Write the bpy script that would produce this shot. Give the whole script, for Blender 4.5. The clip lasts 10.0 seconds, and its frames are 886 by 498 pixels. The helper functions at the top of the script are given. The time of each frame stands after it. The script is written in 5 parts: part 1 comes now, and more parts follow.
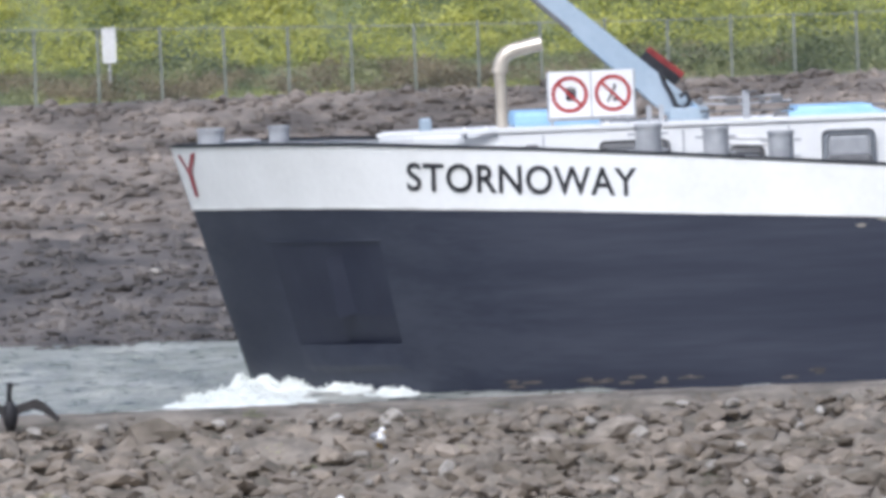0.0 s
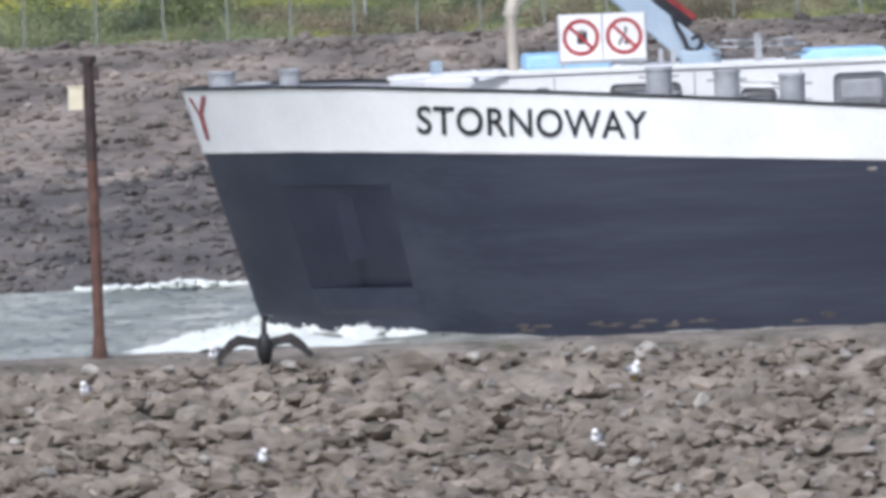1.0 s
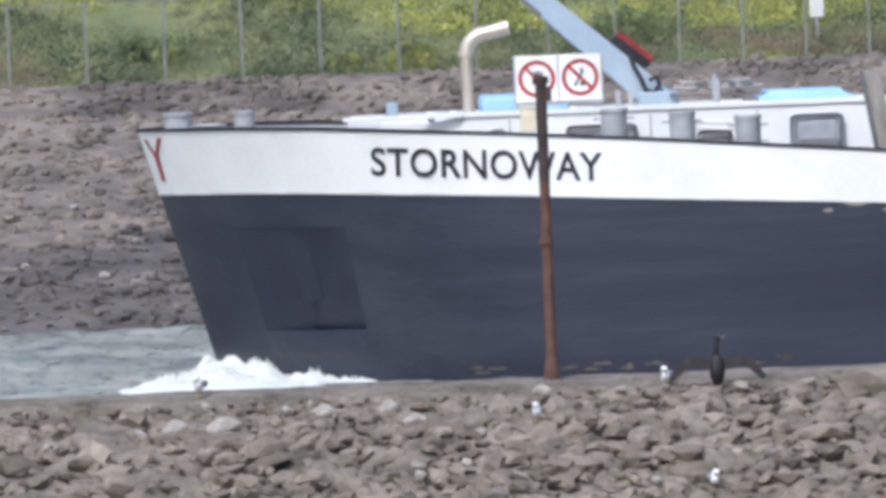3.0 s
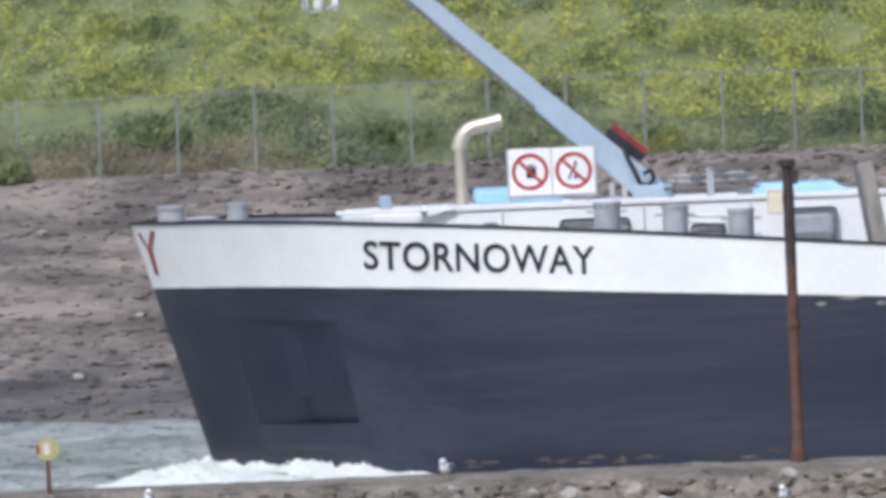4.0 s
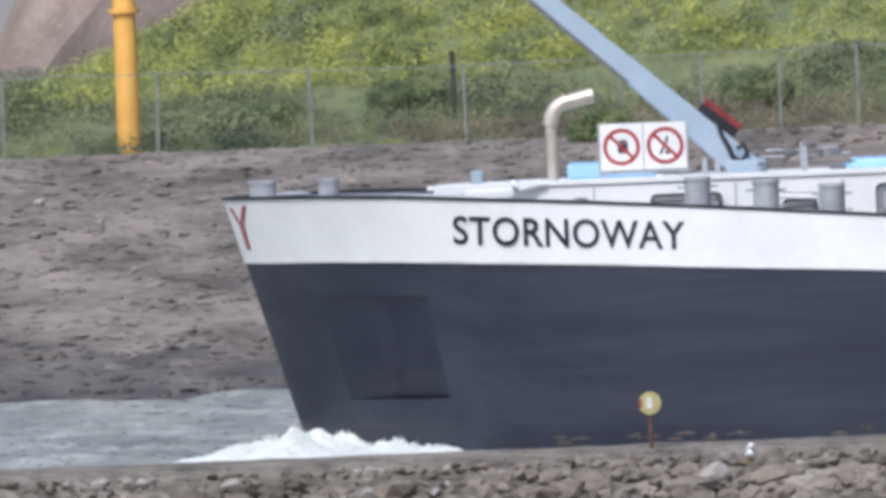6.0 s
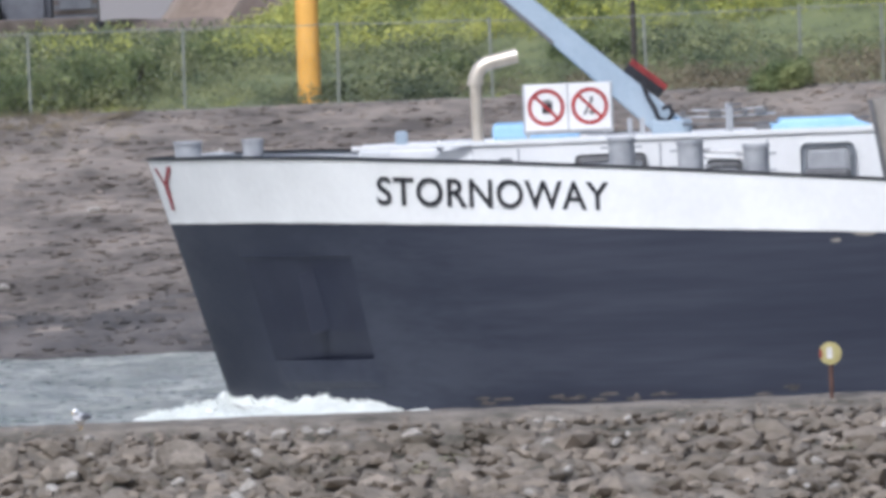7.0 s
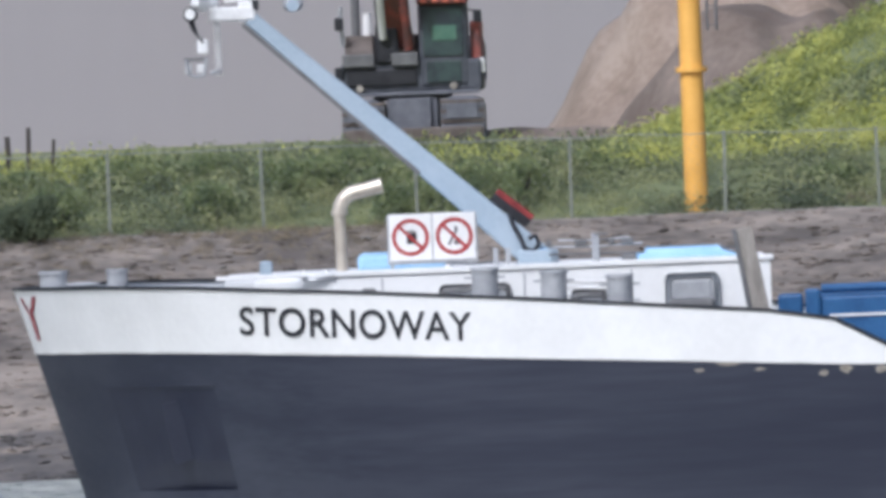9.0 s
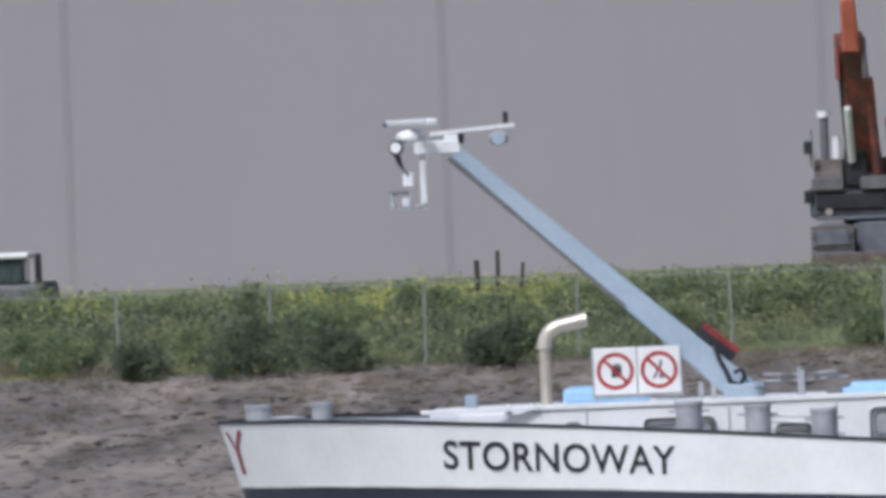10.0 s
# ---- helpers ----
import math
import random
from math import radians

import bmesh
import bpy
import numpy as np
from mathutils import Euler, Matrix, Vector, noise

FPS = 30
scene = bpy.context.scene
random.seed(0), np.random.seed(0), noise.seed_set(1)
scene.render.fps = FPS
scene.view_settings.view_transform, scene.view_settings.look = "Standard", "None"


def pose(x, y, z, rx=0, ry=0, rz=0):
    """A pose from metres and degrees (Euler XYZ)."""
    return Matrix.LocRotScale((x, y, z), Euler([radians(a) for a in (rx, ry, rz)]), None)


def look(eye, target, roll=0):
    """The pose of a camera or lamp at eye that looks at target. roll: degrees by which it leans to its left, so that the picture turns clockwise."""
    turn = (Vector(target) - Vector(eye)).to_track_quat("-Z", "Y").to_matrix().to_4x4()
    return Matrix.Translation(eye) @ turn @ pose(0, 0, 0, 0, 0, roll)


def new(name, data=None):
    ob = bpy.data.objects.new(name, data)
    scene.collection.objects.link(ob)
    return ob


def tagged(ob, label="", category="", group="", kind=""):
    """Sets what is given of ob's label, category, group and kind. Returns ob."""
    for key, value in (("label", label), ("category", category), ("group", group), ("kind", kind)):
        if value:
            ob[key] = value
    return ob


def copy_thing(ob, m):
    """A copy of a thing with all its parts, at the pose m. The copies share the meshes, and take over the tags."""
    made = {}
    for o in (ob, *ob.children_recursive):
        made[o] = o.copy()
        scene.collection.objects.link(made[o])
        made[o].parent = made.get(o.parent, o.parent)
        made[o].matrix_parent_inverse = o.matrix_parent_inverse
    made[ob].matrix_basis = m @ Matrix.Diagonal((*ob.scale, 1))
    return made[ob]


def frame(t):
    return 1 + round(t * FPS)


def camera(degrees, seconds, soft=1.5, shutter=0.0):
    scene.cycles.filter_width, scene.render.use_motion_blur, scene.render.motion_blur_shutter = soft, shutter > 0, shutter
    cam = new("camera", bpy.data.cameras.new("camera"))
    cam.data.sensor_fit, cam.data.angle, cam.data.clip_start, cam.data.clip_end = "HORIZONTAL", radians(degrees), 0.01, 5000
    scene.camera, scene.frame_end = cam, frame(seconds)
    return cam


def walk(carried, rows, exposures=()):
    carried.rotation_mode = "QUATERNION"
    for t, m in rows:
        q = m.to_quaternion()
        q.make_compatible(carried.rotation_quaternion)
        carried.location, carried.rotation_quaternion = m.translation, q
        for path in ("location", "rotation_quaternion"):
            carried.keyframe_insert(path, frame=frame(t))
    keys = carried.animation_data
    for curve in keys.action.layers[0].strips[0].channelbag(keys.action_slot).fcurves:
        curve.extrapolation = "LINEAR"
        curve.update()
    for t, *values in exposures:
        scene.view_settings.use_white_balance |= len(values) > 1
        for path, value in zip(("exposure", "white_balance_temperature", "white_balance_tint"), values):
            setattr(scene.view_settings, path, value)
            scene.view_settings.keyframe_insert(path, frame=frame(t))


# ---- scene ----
# camera on a dyke, 7.6 m above the water, panning with a passing ship
EYE = (0.0, 0.0, 7.6)
VIEW = [
    (0, 4.0234, 1.0270),
    (0.5, 3.6424, 1.1076),
    (1, 3.2331, 1.2021),
    (1.5, 2.6959, 1.0490),
    (2, 2.3427, 0.9762),
    (2.2, 2.2739, 1.0118),
    (3.3, 1.6546, 1.0808),
    (3.5, 1.5274, 1.0356),
    (4, 1.0995, 0.7986),
    (4.5, 0.5139, 0.7793),
    (5, 0.0000, 0.9011),
    (5.5, -0.4034, 0.9061),
    (5.7, -0.5502, 0.8368),
    (6.8, -1.2169, 1.0047),
    (7, -1.3161, 0.9971),
    (7.5, -1.5463, 0.9407),
    (8, -1.8255, 0.9951),
    (8.5, -2.0893, 1.0124),
    (9, -2.4903, 0.6158),
    (9.3, -2.9447, 0.3498),
    (9.5, -3.2526, 0.1592),
    (10, -3.9156, 0.1803),
]
SHIP_ROWS = [
    (0, 16.891, 302.25, -2.60),
    (0.5, 14.902, 302.02, -2.34),
    (1, 12.909, 301.80, -2.08),
    (1.5, 10.922, 301.57, -1.82),
    (2, 8.906, 301.35, -1.56),
    (3.5, 2.800, 300.68, -0.78),
    (4, 0.753, 300.45, -0.52),
    (4.5, -1.277, 300.23, -0.26),
    (5, -3.315, 300.00, 0.00),
    (5.5, -5.357, 299.77, 0.26),
    (5.7, -6.201, 299.69, 0.36),
    (6.8, -10.734, 299.19, 0.94),
    (7, -11.552, 299.10, 1.04),
    (7.5, -13.620, 298.88, 1.30),
    (8, -15.700, 298.65, 1.56),
    (8.5, -17.786, 298.43, 1.82),
    (9, -19.882, 298.20, 2.08),
    (9.3, -21.145, 298.06, 2.24),
    (9.5, -21.953, 297.98, 2.34),
    (10, -24.087, 297.75, 2.60),
]

cam = camera(2.722, 10.0, soft=4.2)
cam_rows = []
for t, right, down in VIEW:
    a, d = radians(right), radians(down)
    cam_rows.append((t, look(EYE, (300 * math.sin(a), 300 * math.cos(a), EYE[2] - 300 * math.tan(d)), -2.3)))
EXPOSURE = [(0.0, -0.33), (2.0, -0.30), (3.5, -0.36), (4.0, -0.44), (4.5, -0.53), (5.0, -0.50), (5.5, -0.45), (7.0, -0.40), (8.0, -0.38), (9.0, -0.43), (9.5, -0.58), (10.0, -0.70)]
walk(cam, cam_rows, [(t, e, 5380, 12) for t, e in EXPOSURE])

# ---- daylight ----
SUN_AZ, SUN_EL = 204.0, 47.0
world = bpy.data.worlds.new("sky")
scene.world = world
world.use_nodes = True
wn = world.node_tree
sky = wn.nodes.new("ShaderNodeTexSky")
sky.sky_type, sky.sun_disc = "NISHITA", False
sky.sun_elevation, sky.sun_rotation = radians(SUN_EL), radians(SUN_AZ)
sky.dust_density, sky.air_density = 7.0, 1.0
wn.nodes["Background"].inputs[1].default_value = 0.15
wn.links.new(sky.outputs[0], wn.nodes["Background"].inputs[0])
sun_data = bpy.data.lights.new("sun", "SUN")
sun_data.energy, sun_data.angle, sun_data.color = 2.9, radians(2.0), (1.0, 0.95, 0.88)
sun = new("sun", sun_data)
to_sun = Vector((math.sin(radians(SUN_AZ)) * math.cos(radians(SUN_EL)), math.cos(radians(SUN_AZ)) * math.cos(radians(SUN_EL)), math.sin(radians(SUN_EL))))
sun.matrix_world = look(tuple(to_sun * 100), (0, 0, 0))


# ---- materials ----
def material(name, a, b, rough=0.6, scale=4.0, fine=40.0, bump=0.15, metal=0.0, spread=0.0, third=None, spec=0.4, island=True, stretch=None, low=0.55, high=0.95):
    """Two colours mixed by coarse and fine noise; spread varies brightness from piece to piece."""
    m = bpy.data.materials.new(name)
    m.use_nodes = True
    nt, bsdf = m.node_tree, m.node_tree.nodes["Principled BSDF"]
    N = nt.nodes.new
    tc = N("ShaderNodeTexCoord")
    vec = tc.outputs["Object"]
    if stretch:
        mp = N("ShaderNodeMapping")
        mp.inputs["Scale"].default_value = stretch
        nt.links.new(vec, mp.inputs[0])
        vec = mp.outputs[0]
    big, small = N("ShaderNodeTexNoise"), N("ShaderNodeTexNoise")
    big.inputs["Scale"].default_value, big.inputs["Detail"].default_value = scale, 5
    small.inputs["Scale"].default_value, small.inputs["Detail"].default_value = fine, 4
    nt.links.new(vec, big.inputs[0])
    nt.links.new(vec, small.inputs[0])
    add = N("ShaderNodeMath")
    add.operation = "MULTIPLY_ADD"
    nt.links.new(small.outputs[0], add.inputs[0])
    add.inputs[1].default_value = 0.5
    nt.links.new(big.outputs[0], add.inputs[2])
    ramp = N("ShaderNodeValToRGB")
    ramp.color_ramp.elements[0].position, ramp.color_ramp.elements[1].position = low, high
    ramp.color_ramp.elements[0].color, ramp.color_ramp.elements[1].color = (*a, 1), (*b, 1)
    if third:
        e = ramp.color_ramp.elements.new((low + high) / 2)
        e.color = (*third, 1)
    nt.links.new(add.outputs[0], ramp.inputs[0])
    colour = ramp.outputs[0]
    if spread:
        src = N("ShaderNodeNewGeometry").outputs["Random Per Island"] if island else N("ShaderNodeObjectInfo").outputs["Random"]
        mr = N("ShaderNodeMapRange")
        mr.inputs["To Min"].default_value, mr.inputs["To Max"].default_value = 1 - spread, 1 + spread
        nt.links.new(src, mr.inputs[0])
        hsv = N("ShaderNodeHueSaturation")
        nt.links.new(mr.outputs[0], hsv.inputs["Value"])
        nt.links.new(colour, hsv.inputs["Color"])
        colour = hsv.outputs[0]
    nt.links.new(colour, bsdf.inputs["Base Color"])
    rr = N("ShaderNodeMapRange")
    rr.inputs["To Min"].default_value, rr.inputs["To Max"].default_value = max(0.03, rough - 0.12), min(1, rough + 0.12)
    nt.links.new(small.outputs[0], rr.inputs[0])
    nt.links.new(rr.outputs[0], bsdf.inputs["Roughness"])
    bsdf.inputs["Metallic"].default_value = metal
    bsdf.inputs["Specular IOR Level"].default_value = spec
    if bump:
        bp = N("ShaderNodeBump")
        bp.inputs["Strength"].default_value, bp.inputs["Distance"].default_value = bump, 0.05
        nt.links.new(add.outputs[0], bp.inputs["Height"])
        nt.links.new(bp.outputs[0], bsdf.inputs["Normal"])
    return m


M_HULL = material("hull_paint", (0.017, 0.0205, 0.037), (0.038, 0.043, 0.062), 0.50, 0.55, 5, 0.05, stretch=(0.18, 1, 2.2), third=(0.025, 0.0295, 0.047))
M_LOWSCUFF = material("scuffed_waterline_paint", (0.05, 0.044, 0.044), (0.14, 0.12, 0.105), 0.8, 4, 20, 0.2)
M_SCUFF = material("bare_scuff", (0.20, 0.18, 0.15), (0.36, 0.33, 0.28), 0.8, 6, 30, 0.1)
# hull colour taken darker: the shade inside the anchor recess is painted in
M_POCKETSHADE = material("pocket_shade_paint", (0.015, 0.018, 0.034), (0.025, 0.029, 0.047), 0.55, 1.2, 12, 0.1)
M_WHITE = material("white_paint", (0.74, 0.74, 0.72), (0.82, 0.82, 0.80), 0.42, 0.8, 9, 0.03)
M_DIRTYWHITE = material("weathered_white_paint", (0.58, 0.57, 0.55), (0.80, 0.80, 0.78), 0.5, 1.6, 14, 0.06)
M_BLACK = material("black_paint", (0.012, 0.013, 0.016), (0.03, 0.03, 0.034), 0.5, 3, 30, 0.05)
M_RED = material("red_paint", (0.32, 0.035, 0.035), (0.42, 0.055, 0.05), 0.5, 5, 40, 0.03)
M_MARK = material("dull_red_paint", (0.24, 0.03, 0.04), (0.33, 0.045, 0.05), 0.5, 5, 40, 0.03)
M_DARKRED = material("dark_red_paint", (0.16, 0.02, 0.02), (0.28, 0.04, 0.035), 0.55, 5, 40, 0.05)
M_GREY = material("grey_paint", (0.29, 0.30, 0.31), (0.42, 0.43, 0.44), 0.5, 3, 25, 0.06)
M_DARKGREY = material("dark_grey_paint", (0.10, 0.10, 0.10), (0.17, 0.17, 0.17), 0.6, 3, 25, 0.1)
M_LBLUE = material("light_blue_paint", (0.305, 0.375, 0.435), (0.375, 0.445, 0.505), 0.5, 1.2, 14, 0.04)
M_SKYBLUE = material("bright_blue_cover", (0.30, 0.52, 0.76), (0.40, 0.62, 0.83), 0.5, 2, 20, 0.06)
M_BLUE = material("deep_blue_paint", (0.02, 0.075, 0.19), (0.04, 0.125, 0.28), 0.45, 2, 20, 0.05)
M_STEEL = material("galvanised_steel", (0.52, 0.46, 0.37), (0.70, 0.64, 0.54), 0.42, 3, 20, 0.05, metal=0.5)
M_DECK = material("deck_paint", (0.22, 0.24, 0.26), (0.32, 0.34, 0.36), 0.7, 2, 30, 0.1)
M_RUST = material("rusty_iron", (0.078, 0.043, 0.032), (0.16, 0.086, 0.062), 0.8, 5, 50, 0.3, third=(0.115, 0.063, 0.046))
M_DARKIRON = material("dark_iron", (0.035, 0.026, 0.024), (0.07, 0.05, 0.045), 0.7, 5, 40, 0.2)
M_CREAM = material("cream_enamel", (0.66, 0.60, 0.42), (0.78, 0.72, 0.55), 0.5, 5, 40, 0.05)
M_YSIGN = material("yellow_sign", (0.36, 0.31, 0.12), (0.50, 0.45, 0.20), 0.6, 6, 40, 0.05)
M_ORANGE = material("orange_yellow_paint", (0.74, 0.40, 0.075), (0.84, 0.48, 0.11), 0.5, 1.5, 20, 0.04)
M_EXORANGE = material("orange_red_paint", (0.60, 0.16, 0.10), (0.74, 0.23, 0.15), 0.55, 2, 20, 0.05)
M_EXRED = material("worn_red_steel", (0.13, 0.066, 0.06), (0.32, 0.09, 0.07), 0.6, 2.5, 8, 0.1, low=0.64, high=0.90)
M_MUD = material("mud_caked_steel", (0.085, 0.07, 0.06), (0.16, 0.135, 0.12), 0.9, 3, 20, 0.3)
M_EXDARK = material("dark_machine_paint", (0.055, 0.06, 0.074), (0.105, 0.11, 0.125), 0.6, 3, 20, 0.1)
M_TRACK = material("track_steel", (0.10, 0.105, 0.12), (0.165, 0.17, 0.19), 0.6, 3, 20, 0.2)
M_CABGLASS = material("cab_glass", (0.04, 0.05, 0.055), (0.06, 0.085, 0.08), 0.12, 1.6, 6, 0.0, spec=0.5, low=0.65, high=0.85)
M_CABGREEN = material("cab_green", (0.07, 0.15, 0.105), (0.11, 0.20, 0.14), 0.8, 3, 20, 0.1)
M_LAMP = material("lamp_lens", (0.80, 0.80, 0.78), (0.92, 0.92, 0.90), 0.12, 3, 20, 0.0, spec=0.6)
M_WALL = material("grey_cladding", (0.298, 0.278, 0.288), (0.312, 0.292, 0.302), 0.6, 0.06, 1.5, 0.02, stretch=(1, 1, 0.15))
M_SEAM = material("cladding_seam", (0.264, 0.247, 0.256), (0.282, 0.265, 0.274), 0.6, 0.5, 3, 0.02)
M_SOIL = material("dark_soil", (0.13, 0.10, 0.08), (0.25, 0.20, 0.165), 0.95, 0.5, 5, 0.5, third=(0.18, 0.145, 0.12))
M_SAND = material("sand_heap", (0.19, 0.145, 0.11), (0.36, 0.29, 0.235), 0.95, 0.5, 5, 0.5, third=(0.27, 0.21, 0.165))
M_EARTH = material("bank_earth", (0.125, 0.11, 0.09), (0.21, 0.185, 0.152), 0.95, 0.5, 6, 0.5)
M_STONE = material("dam_stone", (0.122, 0.105, 0.080), (0.298, 0.254, 0.204), 0.95, 0.8, 5, 0.6, spread=0.2, third=(0.20, 0.17, 0.134))
M_STONE_ONE = material("dam_stone_loose", (0.126, 0.1098, 0.0882), (0.306, 0.27, 0.225), 0.95, 2.2, 12, 0.9, spread=0.3, third=(0.2115, 0.1845, 0.1512), island=False)
M_RUBBLE = material("gravel_bed", (0.0804, 0.0732, 0.0554), (0.286, 0.25, 0.204), 0.95, 1.1, 6, 1.0, third=(0.192, 0.167, 0.134))
M_PALE = material("pale_stone", (0.245, 0.225, 0.195), (0.40, 0.375, 0.335), 0.9, 3, 20, 0.3, spread=0.25)
M_FAR = material("bank_stone", (0.100, 0.087, 0.075), (0.285, 0.243, 0.203), 0.95, 0.45, 3.0, 0.5, spread=0.18, third=(0.19, 0.164, 0.139), low=0.58, high=0.93)
M_WET = material("wet_bank_stone", (0.06, 0.056, 0.053), (0.17, 0.151, 0.134), 0.75, 0.6, 5, 0.6, spread=0.2)
M_GRASS = material("meadow_ground", (0.13, 0.15, 0.075), (0.23, 0.24, 0.10), 0.95, 0.6, 3, 0.3, third=(0.17, 0.195, 0.085))
M_BLADE = material("bright_grass", (0.165, 0.205, 0.092), (0.58, 0.575, 0.16), 0.8, 0.8, 2.6, 0.0, spread=0.05, third=(0.40, 0.43, 0.132), low=0.60, high=0.90)
M_SCRUB = material("dark_scrub", (0.125, 0.155, 0.094), (0.38, 0.39, 0.19), 0.85, 0.8, 2.4, 0.0, spread=0.08, third=(0.235, 0.265, 0.138), low=0.62, high=0.90)
M_DRY = material("dry_scrub", (0.17, 0.15, 0.10), (0.36, 0.30, 0.20), 0.9, 0.6, 2, 0.0, spread=0.08, low=0.62, high=0.88)
M_FLOWER = material("yellow_flower", (0.55, 0.55, 0.12), (0.74, 0.72, 0.15), 0.8, 2, 12, 0.0, spread=0.1)
M_BUSH = material("bush_leaf", (0.095, 0.122, 0.080), (0.20, 0.235, 0.13), 0.8, 1.2, 6, 0.0, spread=0.12)
M_WEEDBUSH = material("weed_bush_leaf", (0.15, 0.195, 0.095), (0.38, 0.415, 0.19), 0.8, 0.9, 4, 0.0, spread=0.14, third=(0.24, 0.29, 0.128), low=0.62, high=0.9)
M_WIRE = material("fence_wire", (0.24, 0.25, 0.24), (0.34, 0.35, 0.34), 0.6, 3, 20, 0.0)
M_POST = material("fence_concrete", (0.18, 0.195, 0.16), (0.26, 0.275, 0.235), 0.9, 3, 20, 0.1)
M_WOOD = material("tarred_wood", (0.035, 0.03, 0.027), (0.08, 0.07, 0.06), 0.9, 4, 30, 0.2)
M_FOAM = material("foam", (0.66, 0.69, 0.63), (0.80, 0.82, 0.77), 0.95, 5, 30, 0.4)
M_FEATHER = material("black_feather", (0.012, 0.012, 0.014), (0.035, 0.033, 0.034), 0.6, 8, 60, 0.1)
M_FEATHER2 = material("brown_black_feather", (0.024, 0.022, 0.022), (0.05, 0.045, 0.042), 0.7, 8, 60, 0.1)
M_GULLW = material("white_feather", (0.78, 0.78, 0.77), (0.88, 0.88, 0.87), 0.8, 8, 60, 0.0)
M_GULLG = material("grey_feather", (0.20, 0.205, 0.22), (0.34, 0.345, 0.36), 0.8, 8, 60, 0.0)
M_BILL = material("yellow_bill", (0.5, 0.32, 0.06), (0.6, 0.4, 0.1), 0.5, 8, 40, 0.0)

M_BEACON = bpy.data.materials.new("beacon_glow")
M_BEACON.use_nodes = True
M_BEACON.node_tree.nodes["Principled BSDF"].inputs["Base Color"].default_value = (0.8, 0.2, 0.05, 1)
M_BEACON.node_tree.nodes["Principled BSDF"].inputs["Emission Color"].default_value = (1.0, 0.32, 0.10, 1)
M_BEACON.node_tree.nodes["Principled BSDF"].inputs["Emission Strength"].default_value = 6.0


def water_material():
    m = material("river_water", (0.21, 0.225, 0.19), (0.45, 0.455, 0.40), 0.3, 0.9, 4.5, 0.0, spec=0.5, stretch=(0.6, 0.35, 1), low=0.6, high=0.9)
    nt, bsdf = m.node_tree, m.node_tree.nodes["Principled BSDF"]
    tc = nt.nodes.new("ShaderNodeTexCoord")
    last = None
    for sc, st, dist in ((0.7, 1.0, 0.55), (3.0, 1.0, 0.16)):
        n = nt.nodes.new("ShaderNodeTexNoise")
        n.inputs["Scale"].default_value, n.inputs["Detail"].default_value = sc, 5
        nt.links.new(tc.outputs["Object"], n.inputs[0])
        b = nt.nodes.new("ShaderNodeBump")
        b.inputs["Strength"].default_value, b.inputs["Distance"].default_value = st, dist
        nt.links.new(n.outputs[0], b.inputs["Height"])
        if last:
            nt.links.new(last.outputs[0], b.inputs["Normal"])
        last = b
    nt.links.new(last.outputs[0], bsdf.inputs["Normal"])
    return m


M_WATER = water_material()


def leafy(m, share):
    """Lets part of the light through thin leaves."""
    nt, bsdf = m.node_tree, m.node_tree.nodes["Principled BSDF"]
    through_leaf, mix = nt.nodes.new("ShaderNodeBsdfTranslucent"), nt.nodes.new("ShaderNodeMixShader")
    nt.links.new(bsdf.inputs["Base Color"].links[0].from_socket, through_leaf.inputs["Color"])
    mix.inputs[0].default_value = share
    nt.links.new(bsdf.outputs[0], mix.inputs[1])
    nt.links.new(through_leaf.outputs[0], mix.inputs[2])
    nt.links.new(mix.outputs[0], nt.nodes["Material Output"].inputs["Surface"])


for m in (M_BLADE, M_SCRUB, M_DRY, M_FLOWER, M_BUSH, M_WEEDBUSH):
    leafy(m, 0.38)


# ---- builders ----
def finish(bm, name, mat, smooth=False):
    me = bpy.data.meshes.new(name)
    bmesh.ops.recalc_face_normals(bm, faces=bm.faces)
    for f in bm.faces:
        f.smooth = smooth
    bm.to_mesh(me)
    bm.free()
    if smooth:
        me.set_sharp_from_angle(angle=radians(38))
    me.materials.append(mat)
    return me


def part(name, bm, mat, parent=None, label="", smooth=False):
    ob = new(name, finish(bm, name, mat, smooth))
    ob.parent = parent
    return tagged(ob, label)


def raw(name, verts, faces, mat, smooth=False):
    me = bpy.data.meshes.new(name)
    me.from_pydata(verts, [], faces)
    if smooth:
        me.polygons.foreach_set("use_smooth", [True] * len(me.polygons))
    me.update()
    me.materials.append(mat)
    return new(name, me)


def thing(name, m, label, category, group="", kind=""):
    ob = new(name)
    ob.matrix_basis = m
    return tagged(ob, label, category, group, kind)


def box(x0, x1, y0, y1, z0, z1, bevel=0.0, bm=None):
    bm = bm or bmesh.new()
    r = bmesh.ops.create_cube(bm, size=1, matrix=Matrix.Translation(((x0 + x1) / 2, (y0 + y1) / 2, (z0 + z1) / 2)) @ Matrix.Diagonal((x1 - x0, y1 - y0, z1 - z0, 1)))
    if bevel:
        edges = {e for v in r["verts"] for e in v.link_edges}
        bmesh.ops.bevel(bm, geom=list(edges), offset=bevel, segments=2, affect="EDGES", profile=0.5)
    return bm


def rod(p, q, r0, r1=None, seg=12, bm=None):
    bm = bm or bmesh.new()
    p, q = Vector(p), Vector(q)
    turn = (q - p).to_track_quat("Z", "Y").to_matrix().to_4x4()
    bmesh.ops.create_cone(bm, cap_ends=True, segments=seg, radius1=r0, radius2=r0 if r1 is None else r1, depth=(q - p).length, matrix=Matrix.Translation((p + q) / 2) @ turn)
    return bm


